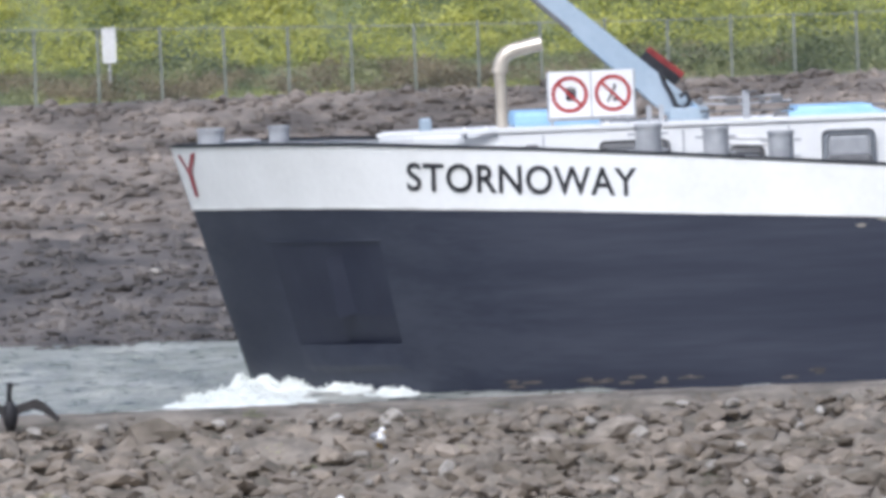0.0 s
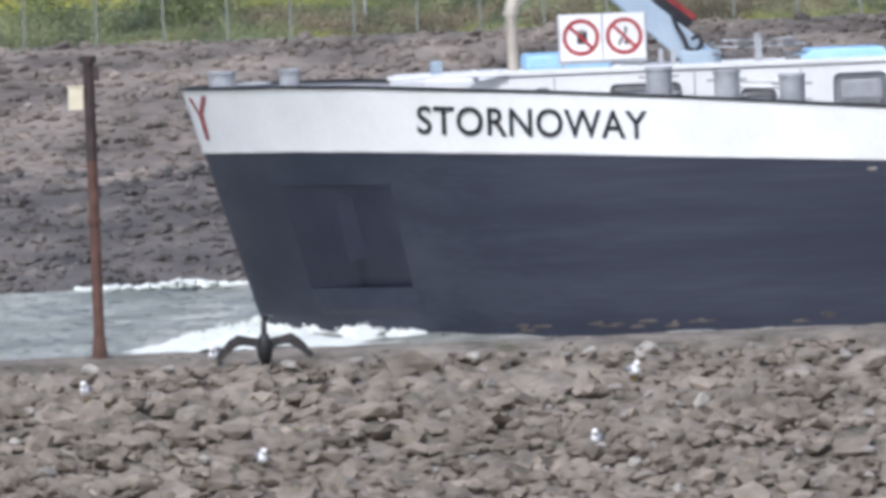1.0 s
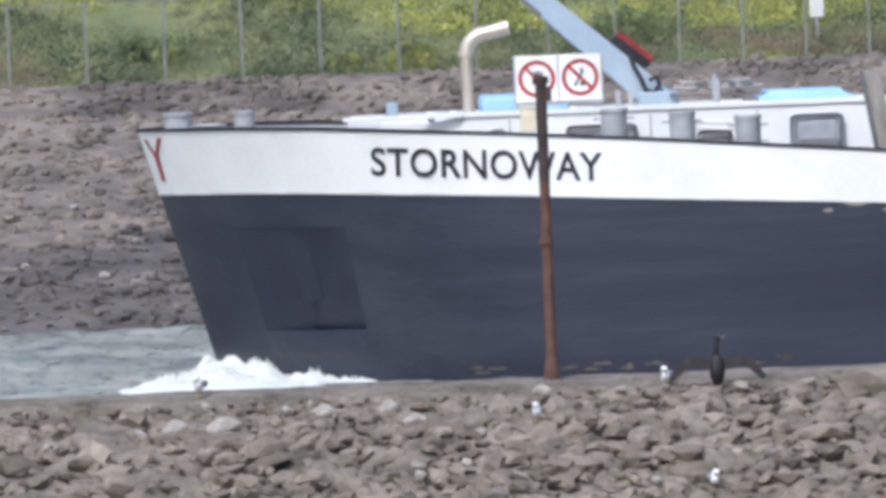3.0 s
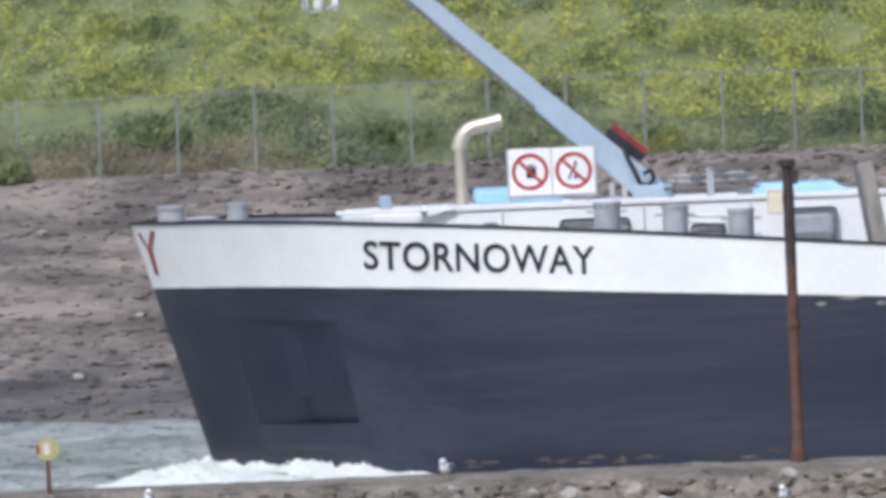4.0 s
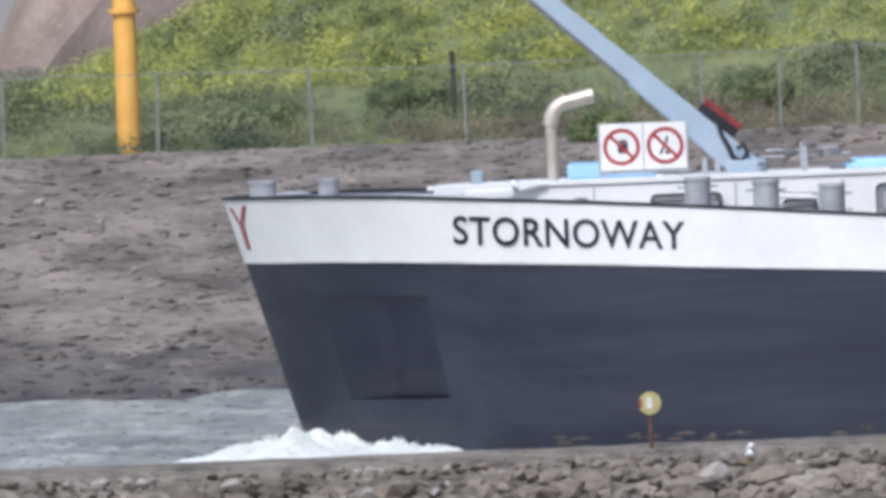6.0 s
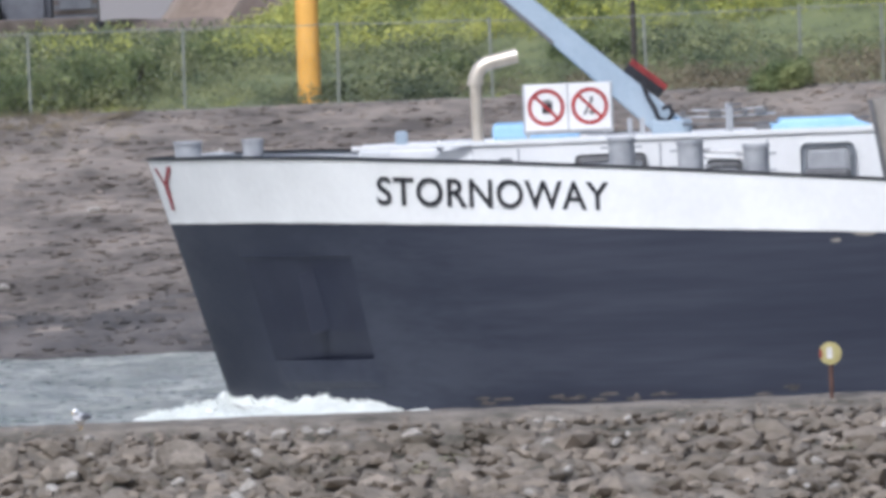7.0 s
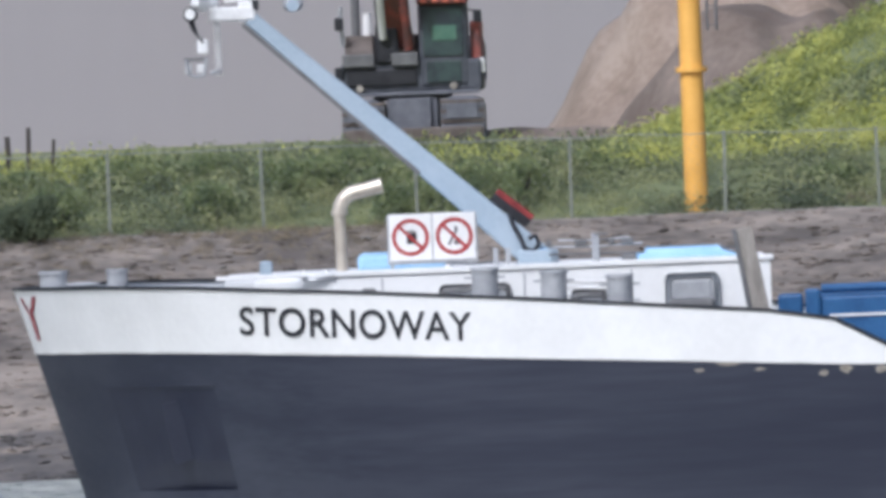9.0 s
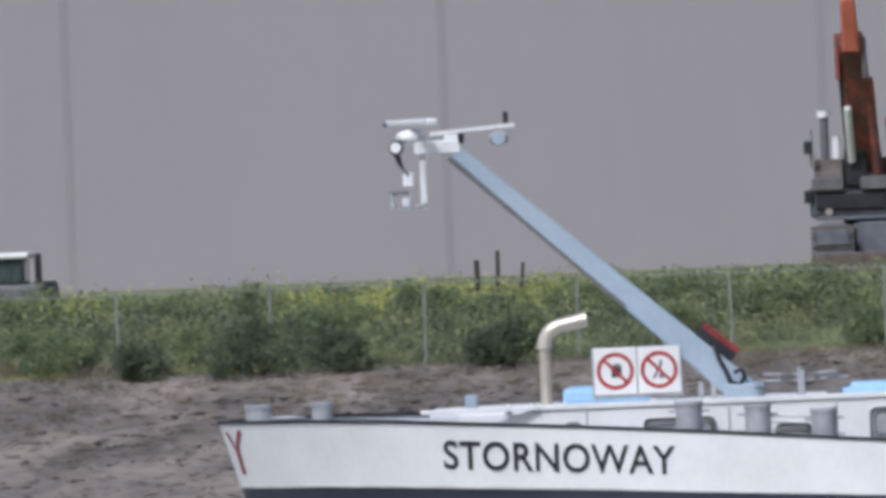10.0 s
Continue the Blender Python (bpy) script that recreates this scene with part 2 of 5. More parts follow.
def beam(p, q, w0, d0, w1, d1, side=(0, 1, 0), bm=None):
    """A tapered box from p to q; w lies across side, d along it."""
    bm = bm or bmesh.new()
    p, q, side = Vector(p), Vector(q), Vector(side).normalized()
    up = (q - p).normalized().cross(side).normalized()
    vs = []
    for c, w, d in ((p, w0, d0), (q, w1, d1)):
        for a, b in ((-1, -1), (1, -1), (1, 1), (-1, 1)):
            vs.append(bm.verts.new(c + up * a * w / 2 + side * b * d / 2))
    for f in ((0, 1, 2, 3), (7, 6, 5, 4), (0, 4, 5, 1), (1, 5, 6, 2), (2, 6, 7, 3), (3, 7, 4, 0)):
        bm.faces.new([vs[i] for i in f])
    bmesh.ops.bevel(bm, geom=list(bm.edges), offset=min(w0, d0, w1, d1) * 0.12, segments=1, affect="EDGES")
    return bm


def pipe(points, r, seg=10, bm=None):
    bm = bm or bmesh.new()
    pts = [Vector(p) for p in points]
    rings = []
    for i, p in enumerate(pts):
        d = (pts[min(i + 1, len(pts) - 1)] - pts[max(i - 1, 0)]).normalized()
        q = d.to_track_quat("Z", "Y").to_matrix() if i == 0 else (d.rotation_difference(prev).inverted().to_matrix() @ q)
        prev = d
        rings.append([bm.verts.new(p + q @ Vector((r * math.cos(k * math.tau / seg), r * math.sin(k * math.tau / seg), 0))) for k in range(seg)])
    for a, b in zip(rings, rings[1:]):
        for k in range(seg):
            bm.faces.new((a[k], a[(k + 1) % seg], b[(k + 1) % seg], b[k]))
    bm.faces.new(rings[0]), bm.faces.new(rings[-1])
    return bm


def ball(c, r, sub=2, sz=(1, 1, 1), bm=None, rough=0.0):
    bm = bm or bmesh.new()
    res = bmesh.ops.create_icosphere(bm, subdivisions=sub, radius=r)
    for v in res["verts"]:
        k = 1 + rough * noise.noise(v.co * 2.3 / r + Vector(c))
        v.co = Vector((v.co.x * sz[0], v.co.y * sz[1], v.co.z * sz[2])) * k + Vector(c)
    return bm


def disc(c, r, thick, seg=24, axis=(0, -1, 0), bm=None):
    c, a = Vector(c), Vector(axis)
    return rod(c - a * thick / 2, c + a * thick / 2, r, r, seg, bm)


def ring(c, r0, r1, thick, seg=32, bm=None):
    """A flat ring that faces -y."""
    bm = bm or bmesh.new()
    rows = []
    for k in range(seg):
        a = k * math.tau / seg
        rows.append([bm.verts.new((c[0] + r * math.cos(a), c[1] + y, c[2] + r * math.sin(a))) for r, y in ((r0, 0), (r0, -thick), (r1, -thick), (r1, 0))])
    for k in range(seg):
        a, b = rows[k], rows[(k + 1) % seg]
        for i in range(4):
            bm.faces.new((a[i], a[(i + 1) % 4], b[(i + 1) % 4], b[i]))
    return bm


# ---- the ground, one sheet from the camera's dyke to the horizon ----
PROFILE_Y = [-900, -6, 4, 40, 232, 243, 253.4, 254.9, 262, 328, 336.0, 359.6, 361, 371, 386, 400, 520, 4000]
PROFILE_Z = [5.9, 5.9, 5.9, -1.9, -1.9, -1.35, 0.92, 0.98, -3.0, -3.0, -0.25, 4.10, 4.20, 5.0, 5.15, 5.42, 5.36, 6.0]


def smooth01(v):
    v = np.clip(v, 0, 1)
    return v * v * (3 - 2 * v)


def ground_z(x, y):
    z = np.interp(y, PROFILE_Y, PROFILE_Z)
    ridge = np.clip((x + 12.9) * 0.5, 0, 7.5)
    hill = ridge * smooth01((y - 367.5) / 20) * (1 - smooth01((y - 425) / 40))
    return z + hill


def grid(xs, ys, zf):
    X, Y = np.meshgrid(xs, ys)
    V = np.stack([X, Y, zf(X, Y)], -1).reshape(-1, 3)
    n, m = len(xs), len(ys)
    i = np.arange(n * m).reshape(m, n)
    F = np.stack([i[:-1, :-1], i[:-1, 1:], i[1:, 1:], i[1:, :-1]], -1).reshape(-1, 4)
    return V, F


def lumps(X, Y, s, seed):
    """Smooth value noise on arrays."""
    out = np.zeros(np.shape(X))
    r = np.random.RandomState(seed)
    for k in range(9):
        a, f, p = r.uniform(0, math.tau), s * r.uniform(0.5, 2.2), r.uniform(0, math.tau)
        out += np.sin((X * math.cos(a) + Y * math.sin(a)) * f + p) / (0.6 + f / s)
    return out / 5


gx = np.concatenate([[-3000, -1200, -500, -200, -100], np.arange(-60, 80.1, 1.0), [110, 200, 500, 1200, 3000]])
gy = np.concatenate([[-900, -300, -60, -6, 0, 4, 15, 40, 120, 200, 228], np.arange(233, 262, 0.75), [300, 330], np.arange(334, 432, 0.8), [440, 460, 480, 520, 700, 1200, 2200, 4000]])
V, F = grid(gx, gy, lambda X, Y: ground_z(X, Y) - 0.3 * ((Y > 240.8) & (Y < 255.4)) + 0.10 * lumps(X, Y, 1.3, 4) * ((Y > 364) & (Y < 430)))
ground = tagged(raw("ground", V.tolist(), F.tolist(), M_EARTH, True), "brown earth of dykes, river bed and banks", "ground", kind="structure")
for m in (M_GRASS, M_SAND):
    ground.data.materials.append(m)
cy = V[F].mean(1)
ground.data.polygons.foreach_set("material_index", np.where((cy[:, 1] > 361) & (cy[:, 1] < 480) | (cy[:, 1] < 60), 1, 0).astype(np.int32))

# ---- river ----
wx = np.concatenate([[-900, -300, -120], np.arange(-70, 90, 0.3), [160, 400, 900]])
wy = np.concatenate([[256, 275], np.arange(290, 341, 0.3)])
# the lane along the near dam lies a little lower, drawn down by the passing hull
V, F = grid(wx, wy, lambda X, Y: -0.13 * smooth01((299 - Y) / 4) + 0.10 * lumps(X * 0.7, Y * 1.6, 1.5, 11) + 0.10 * lumps(X * 0.7, Y * 1.2, 3.4, 12) + 0.05 * lumps(X, Y, 6.0, 13))
water = tagged(raw("water", V.tolist(), F.tolist(), M_WATER, True), "choppy grey-green river water between two stone banks", "water", kind="structure")


# ---- stones ----
def stone_templates(count, sub, seed, jag=0.55):
    out = []
    r = random.Random(seed)
    for k in range(count):
        bm = bmesh.new()
        bmesh.ops.create_icosphere(bm, subdivisions=sub, radius=0.5)
        off = Vector((r.uniform(0, 50), r.uniform(0, 50), r.uniform(0, 50)))
        planes = [Vector((r.uniform(-1, 1), r.uniform(-1, 1), r.uniform(-0.7, 1))).normalized() for _ in range(11)]
        for v in bm.verts:
            for n in planes:
                d = v.co.dot(n) - 0.31
                if d > 0:
                    v.co -= n * d * 0.85
            v.co *= 1 + jag * 0.5 * noise.noise(v.co * 2.2 + off)
        bm.verts.ensure_lookup_table()
        out.append((np.array([v.co[:] for v in bm.verts]), np.array([[v.index for v in f.verts] for f in bm.faces])))
        bm.free()
    return out


def scatter(name, templates, rows, mat, smooth=False):
    """rows: x, y, z, sx, sy, sz, turn, lean. One joined mesh."""
    vs, fs, base = [], [], 0
    for i, (x, y, z, sx, sy, sz, turn, lean) in enumerate(rows):
        tv, tf = templates[i % len(templates)]
        p = tv * (sx, sy, sz)
        c, s = math.cos(lean), math.sin(lean)
        p = np.stack([p[:, 0] * c + p[:, 2] * s, p[:, 1], -p[:, 0] * s + p[:, 2] * c], -1)
        c, s = math.cos(turn), math.sin(turn)
        p = np.stack([p[:, 0] * c - p[:, 1] * s, p[:, 0] * s + p[:, 1] * c, p[:, 2]], -1)
        vs.append(p + (x, y, z))
        fs.append(tf + base)
        base += len(tv)
    return raw(name, np.concatenate(vs).tolist(), np.concatenate(fs).tolist(), mat, smooth)


rr = np.random.RandomState(21)
DAM = thing("stone_dam", pose(0, 254, 0), "low rubble dam of brown-grey quarry stones", "dam", kind="structure")
tmpl = stone_templates(10, 2, 5)


bx, by = np.arange(-30, 40, 0.11), np.arange(240.5, 255.6, 0.11)


def bed_z(X, Y):
    base = ground_z(X, Y)
    fade = np.clip((254.0 - Y) / 2.0, 0.1, 1)
    return base + fade * (0.20 * np.abs(lumps(X, Y, 3.0, 51)) + 0.16 * np.abs(lumps(X, Y * 1.3, 6.5, 52)) + 0.10 * lumps(X, Y, 11.0, 53) + 0.06 * lumps(X, Y, 17.0, 54) - 0.10)


V, F = grid(bx, by, bed_z)
bed = raw("gravel_bed", V.tolist(), F.tolist(), M_RUBBLE, True)
bed.parent, bed.matrix_parent_inverse = DAM, DAM.matrix_basis.inverted()


def dam_stone(big=False):
    x, y = rr.uniform(-18, 26) if rr.uniform() < 0.9 else rr.uniform(-28, 38), 241.5 + 12.9 * rr.uniform(0, 1)
    s = rr.choice([0.12, 0.20, 0.30, 0.42, 0.60], p=[0.24, 0.30, 0.28, 0.15, 0.03]) * rr.uniform(0.8, 1.25)
    s = max(s, 0.28) if big else s
    flat = rr.uniform(0.4, 0.75)
    s = min(s, 0.10 if y > 252.9 else 0.22) if y > 252.2 else s
    return (x, y, float(ground_z(x, y)) + s * flat * rr.uniform(-0.28, 0.16) + (0.02 if y < 252.9 else -0.02), s * rr.uniform(1.0, 1.6), s, s * flat, rr.uniform(0, 6.3), rr.uniform(-0.4, 0.4))


small = scatter("rubble", stone_templates(14, 1, 15, 0.7), [dam_stone() for _ in range(13500)], M_STONE)
small.parent, small.matrix_parent_inverse = DAM, DAM.matrix_basis.inverted()
tagged(small, "tumbled quarry stones", kind="stuff")
pale_rows = []
for _ in range(260):
    x, y, z, sx, sy, sz, turn, lean = dam_stone()
    y = min(y, 252.6)
    s = rr.uniform(0.08, 0.2) if rr.uniform() < 0.9 else rr.uniform(0.2, 0.32)
    pale_rows.append((x, y, float(ground_z(x, y)) + 0.06 + 0.1 * s, s * 1.5, s, s * 0.8, turn, lean))
pale = scatter("pale_rubble", tmpl, pale_rows, M_PALE)
pale.parent, pale.matrix_parent_inverse = DAM, DAM.matrix_basis.inverted()
tagged(pale, "pale lime-washed stones", kind="stuff")
meshes = []
for k, (tv, tf) in enumerate(tmpl):
    me = bpy.data.meshes.new("stone")
    me.from_pydata(tv.tolist(), [], tf.tolist())
    me.materials.append(M_PALE if k == 0 else M_STONE_ONE)
    meshes.append(me)
for k in range(270):
    x, y, z, sx, sy, sz, turn, lean = dam_stone(True)
    ob = new("stone", meshes[k % 10])
    ob.parent = DAM
    g = 0.75 if k % 10 == 0 else 1.15
    ob.matrix_basis = Matrix.LocRotScale((x, min(y, 252.7) - 254, min(z, float(ground_z(x, min(y, 252.7))) + 0.06)), Euler((lean, lean * 0.7, turn)), (sx * g, sy * g, sz * g))

# the larger blocks and pale stones along the upper slope: x, y, width, height
BLOCKS = [(-13.62, 251.3, 0.8, 0.38), (-12.5, 250.9, 0.88, 0.38), (-11.78, 251.2, 0.38, 0.38), (-14.27, 251.3, 0.6, 0.35), (-9.41, 251.0, 0.77, 0.46), (-11.0, 250.9, 0.46, 0.3), (8.3, 251.2, 0.7, 0.3), (10.67, 249.8, 0.6, 0.3), (2.3, 251.0, 0.46, 0.3), (11.7, 251.6, 0.35, 0.25)]
PALE_BLOCKS = [(4.41, 251.5, 0.38, 0.22), (5.07, 251.5, 0.54, 0.23), (6.42, 252.0, 0.46, 0.23), (7.31, 252.1, 0.31, 0.23), (7.66, 251.5, 0.35, 0.17), (0.25, 251.6, 0.46, 0.3), (-6.3, 252.1, 0.38, 0.2), (-8.46, 249.7, 0.26, 0.2), (20.2, 251.1, 0.35, 0.22), (17.5, 249.6, 0.27, 0.23), (17.0, 252.7, 0.38, 0.19)]
for k, (x, y, w, h) in enumerate(BLOCKS + PALE_BLOCKS):
    ob = new("stone", meshes[1 + k % 9] if k < len(BLOCKS) else meshes[0])
    ob.parent = DAM
    ob.matrix_basis = Matrix.LocRotScale((x, y - 254, float(ground_z(x, y)) + h * 0.24), Euler((0.15, 0.1 - 0.03 * (k % 7), 0.35 * (k % 4) - 0.5)), (w * 1.25, w * 0.8, h * 1.45))

fx, fy = np.arange(-50, 52, 0.17), np.arange(334.9, 360.6, 0.15)
V, F = grid(fx, fy, lambda X, Y: ground_z(X, Y) + 0.06 + 0.04 * lumps(X * 0.6, Y, 4.0, 71) + 0.03 * lumps(X * 0.8, Y, 8.0, 72))
bank_bed = tagged(raw("revetment", V.tolist(), F.tolist(), M_FAR, True), "weathered grey-brown stone slope of the far bank", "riprap", kind="stuff")
bank_bed.data.materials.append(M_WET)
mid_ = V[F].mean(1)


def wet_top(x, y):
    """Height to which the bank stones are wet and dark; the ship's wash climbs higher upstream."""
    return np.interp(x, [-4, 1, 7], [0.75, 0.95, 1.75]) + 0.35 * lumps(x, y, 0.5, 3) + 0.5 * lumps(x, y, 4.0, 5)


bank_bed.data.polygons.foreach_set("material_index", (mid_[:, 2] < wet_top(mid_[:, 0], mid_[:, 1])).astype(np.int32))
bank_t = stone_templates(9, 1, 8)
rows = []
for k in range(21000):
    x, y = rr.uniform(-33, 34) if k < 18500 else rr.choice([-1, 1]) * rr.uniform(33, 48), 335.4 + 24.8 * rr.uniform(0, 1)
    s = rr.choice([0.15, 0.24, 0.36], p=[0.4, 0.42, 0.18]) * rr.uniform(0.8, 1.2)
    tall = s * rr.uniform(0.4, 0.75) * float(np.interp(x, [-16, 0, 5], [0.55, 0.65, 1.0]))
    rows.append((x, y, float(ground_z(x, y)) + 0.05 + tall * float(np.interp(x, [0, 5], [0.09, 0.2])), s * rr.uniform(1.0, 1.7), s, tall, rr.uniform(0, 6.3), rr.uniform(-0.3, 0.3) * (1 if x > 3 else 0.3)))
tops = wet_top(np.array([q[0] for q in rows]), np.array([q[1] for q in rows])) + 0.1
dry_rows = [q for q, z in zip(rows, tops) if q[2] > z]
wet_rows = [q for q, z in zip(rows, tops) if q[2] <= z]
tagged(scatter("wet_bank_stones", bank_t, wet_rows, M_WET), "dark wet stones along the far waterline", "riprap", kind="stuff")
bank = tagged(scatter("bank_stones", bank_t, dry_rows, M_FAR), "grey-brown stone revetment of the far river bank", "riprap", kind="stuff")
rows = []
for _ in range(90):
    x, y = rr.uniform(-45, 45), rr.uniform(339, 359)
    s = rr.uniform(0.15, 0.32)
    rows.append((x, y, float(ground_z(x, y)) + 0.12, s * 1.5, s, s * 0.6, rr.uniform(0, 6.3), 0))
tagged(scatter("pale_bank_stones", bank_t, rows, M_PALE), "pale stones scattered on the far bank", "stones", kind="stuff")


# ---- plants behind the fence ----
def leaf_templates(count, leaves, seed, size, wild=0.55):
    """Mounds of small leaves that lie roughly along the mound's outside; wild turns them at random."""
    out, r = [], random.Random(seed)
    for _ in range(count):
        v, f = [], []
        for _ in range(leaves):
            d = Vector((r.gauss(0, 1), r.gauss(0, 1), abs(r.gauss(0, 0.8)) + 0.05)).normalized()
            c = Vector((d.x * 0.42, d.y * 0.42, d.z * 0.72)) * r.uniform(0.6, 1.05)
            n = (d + Vector((r.gauss(0, wild), r.gauss(0, wild), r.gauss(0, wild)))).normalized()
            e = n.to_track_quat("Z", "Y").to_matrix() @ Euler((0, 0, r.uniform(0, 6.3))).to_matrix()
            i = len(v)
            v += [c + e @ Vector(p) * size for p in ((-0.5, 0, 0), (0, -0.3, 0.06), (0.6, 0, 0), (0, 0.3, 0.06))]
            f += [(i, i + 1, i + 2), (i, i + 2, i + 3)]
        out.append((np.array([p[:] for p in v]), np.array(f)))
    return out


def patch(x, y, s, seed):
    return lumps(np.float64(x), np.float64(y), s, seed)


def meadow_z(x, y):
    """The ground with the hummocks that the plants make."""
    return float(ground_z(x, y)) + 0.26 * abs(patch(x, y * 0.7, 2.1, 91)) + 0.12 * patch(x, y, 4.3, 92) - 0.08


leaf_t = leaf_templates(8, 40, 4, 0.11, 0.4)
meadow_t = leaf_templates(10, 44, 24, 0.105, 0.4)
bush_t = leaf_templates(8, 14, 14, 0.24, 0.8)
flower_t = leaf_templates(6, 12, 6, 0.10, 0.9)
bright, scrub, dry, flower = [], [], [], []
for k in range(27000):
    x, y = rr.uniform(-36, 38) if k < 25000 else rr.choice([-1, 1]) * rr.uniform(36, 50), 360.4 + 34 * rr.uniform(0, 1) ** 1.25
    z = meadow_z(x, y) - 0.04
    right = x > -13.5
    p = patch(x, y * 1.2, 0.42, 31) + 0.4 * patch(x, y, 1.6, 32)
    q = patch(x, y * 0.6, 1.15, 33) + 0.5 * patch(x, y, 2.6, 34)
    tall = 0.8 + 1.0 * patch(x, y, 1.3, 35)
    edge = float(np.interp(x, [9, 13], [370.9, 367.2])) + 0.5 * patch(x, y, 0.8, 37) if right else 371.5
    sunny = right and edge < y < edge + (2.6 if x < 7 else 7.0)
    hill = y > edge
    k = rr.uniform(0.7, 1.3)
    turn = rr.uniform(0, 6.3)
    if hill and (q > (-0.36 if right else 0.25) or sunny):
        h = (0.40 if right else 0.3) * k * max(0.6, 1.0 + 0.6 * patch(x, y, 2.2, 36))
        bright.append((x, y, z, h * 2.0, h * 2.0, h * 1.6, turn, 0))
        if sunny and rr.uniform() < (0.36 if x < 7 else 0.65) or q > 0.25 and rr.uniform() < 0.10:
            flower.append((x, y, z + 0.16, 0.75 * k, 0.75 * k, 0.6 * k, turn, 0))
    elif hill:
        scrub.append((x, y, z - 0.05, 0.8 * k, 0.8 * k, 0.7 * k, turn, 0))
    elif p > (0.2 if right else 0.42) and y < 366.5:
        dry.append((x, y, z, 0.6 * k, 0.6 * k, 0.5 * k, turn, 0))
    elif y < 361.4 and p > 0.05:
        bright.append((x, y, z, 0.5 * k, 0.5 * k, 0.3 * k, turn, 0))
    else:
        h = (0.66 if right else 0.72) * k * min(1.45, max(0.35, tall))
        scrub.append((x, y, z, h, h, h, turn, 0))
        if not right and y > 369 and rr.uniform() < 0.2:
            flower.append((x, y, z + 0.34, 0.5 * k, 0.5 * k, 0.4 * k, turn, 0))
for _ in range(1500):
    x, y = rr.uniform(-46, -13.2), rr.uniform(366.5, 374.0)
    h = (0.86 + 0.30 * patch(x, y * 0.5, 1.4, 95) + 0.15 * patch(x, y, 4.0, 96)) * rr.uniform(0.8, 1.2)
    turn = rr.uniform(0, 6.3)
    lush = y > 369.5 and patch(x, y * 0.5, 0.7, 97) > -0.1
    (bright if lush else scrub).append((x, y, float(ground_z(x, y)) - 0.05, 0.85, 0.8, h * 1.35, turn, 0))
    if lush and rr.uniform() < 0.14:
        flower.append((x, y, float(ground_z(x, y)) + h * 0.62, 0.5, 0.5, 0.45, turn, 0))
tagged(scatter("meadow_grass", meadow_t, bright, M_BLADE), "tall yellow-green meadow grass on the dyke slope", "grass", kind="stuff")
tagged(scatter("scrub", leaf_t, scrub, M_SCRUB), "dense dark green weeds and scrub behind the fence", "scrub", kind="stuff")
tagged(scatter("dry_scrub", leaf_t, dry, M_DRY), "patches of dry brown weeds behind the fence", "scrub", kind="stuff")
fringe = []
for _ in range(1500):
    x = rr.uniform(-46, -14)
    y = 360.2 - rr.exponential(1.6) * (1.0 + max(0.0, (-20 - x) * 0.12))
    if y > 350 and patch(x, y, 0.9, 41) > -0.35:
        k = rr.uniform(0.16, 0.34)
        fringe.append((x, y, float(ground_z(x, y)) + 0.06, k * 1.5, k * 1.3, k * 0.8, rr.uniform(0, 6), 0))
tagged(scatter("bank_fringe", leaf_t, fringe, M_DRY), "thin olive weeds creeping over the top of the bank", "weeds", kind="stuff")
weeds = []
for _ in range(130):
    x, y = rr.uniform(-27, 37), rr.uniform(243, 253.4)
    k = rr.uniform(0.2, 0.42)
    weeds.append((x, y, float(ground_z(x, y)) + 0.02, k * 1.3, k, k * 0.5, rr.uniform(0, 6), 0))
tagged(scatter("dam_weeds", leaf_t, weeds, M_SCRUB), "low green weeds between the dam stones", "weeds", kind="stuff")
tagged(scatter("yellow_flowers", flower_t, flower, M_FLOWER), "yellow flower heads among the meadow grass", "flowers", kind="stuff")


def shrub(x, y, r, h, seed, leaf=M_BUSH, label="small dense dark green shrub at the top of the stone bank"):
    t = thing("shrub", pose(x, y, float(ground_z(x, y)) - 0.05), label, "shrub", "shrubs along the bank")
    g = random.Random(seed)
    bm = bmesh.new()
    for _ in range(5):
        a = g.uniform(0, 6.3)
        rod((0, 0, 0), (math.cos(a) * r * 0.5, math.sin(a) * r * 0.5, h * g.uniform(0.5, 0.8)), 0.025, 0.01, 6, bm)
    part("woody_base", bm, M_WOOD, t)
    lobes = [(g.uniform(-0.6, 0.6) * r, g.uniform(-0.6, 0.6) * r, h * g.uniform(0.3, 0.75), r * g.uniform(0.35, 0.6)) for _ in range(9)]
    rows = []
    for _ in range(420):
        cx, cy_, cz, lr = g.choice(lobes)
        d = Vector((g.gauss(0, 1), g.gauss(0, 1), g.gauss(0, 1))).normalized() * lr * g.uniform(0.7, 1.08)
        s = 0.3 * g.uniform(0.6, 1.2)
        rows.append((cx + d.x, cy_ + d.y, max(0.03, cz + d.z * 0.9), s, s, s, g.uniform(0, 6.3), g.uniform(-1, 1)))
    crown = scatter("crown", bush_t, rows, leaf)
    crown.parent = t
    return t


for k, (x, r, h) in enumerate(((-23.6, 0.66, 1.05), (-26.6, 0.72, 0.85), (-28.3, 1.1, 1.05), (-30.7, 0.6, 0.6), (-1.6, 0.62, 0.55))):
    if x > -5:
        shrub(x, 359.9, r, h, 60 + k, M_WEEDBUSH, "low spreading green shrub at the top of the stone bank")
    else:
        shrub(x, 359.7, r, h, 60 + k)
for k, (x, r, h) in enumerate(((11.15, 0.5, 0.5), (9.9, 0.3, 0.3))):
    shrub(x, 361.4, r, h, 80 + k, M_BLADE, "leafy bright green bush behind the wire fence")


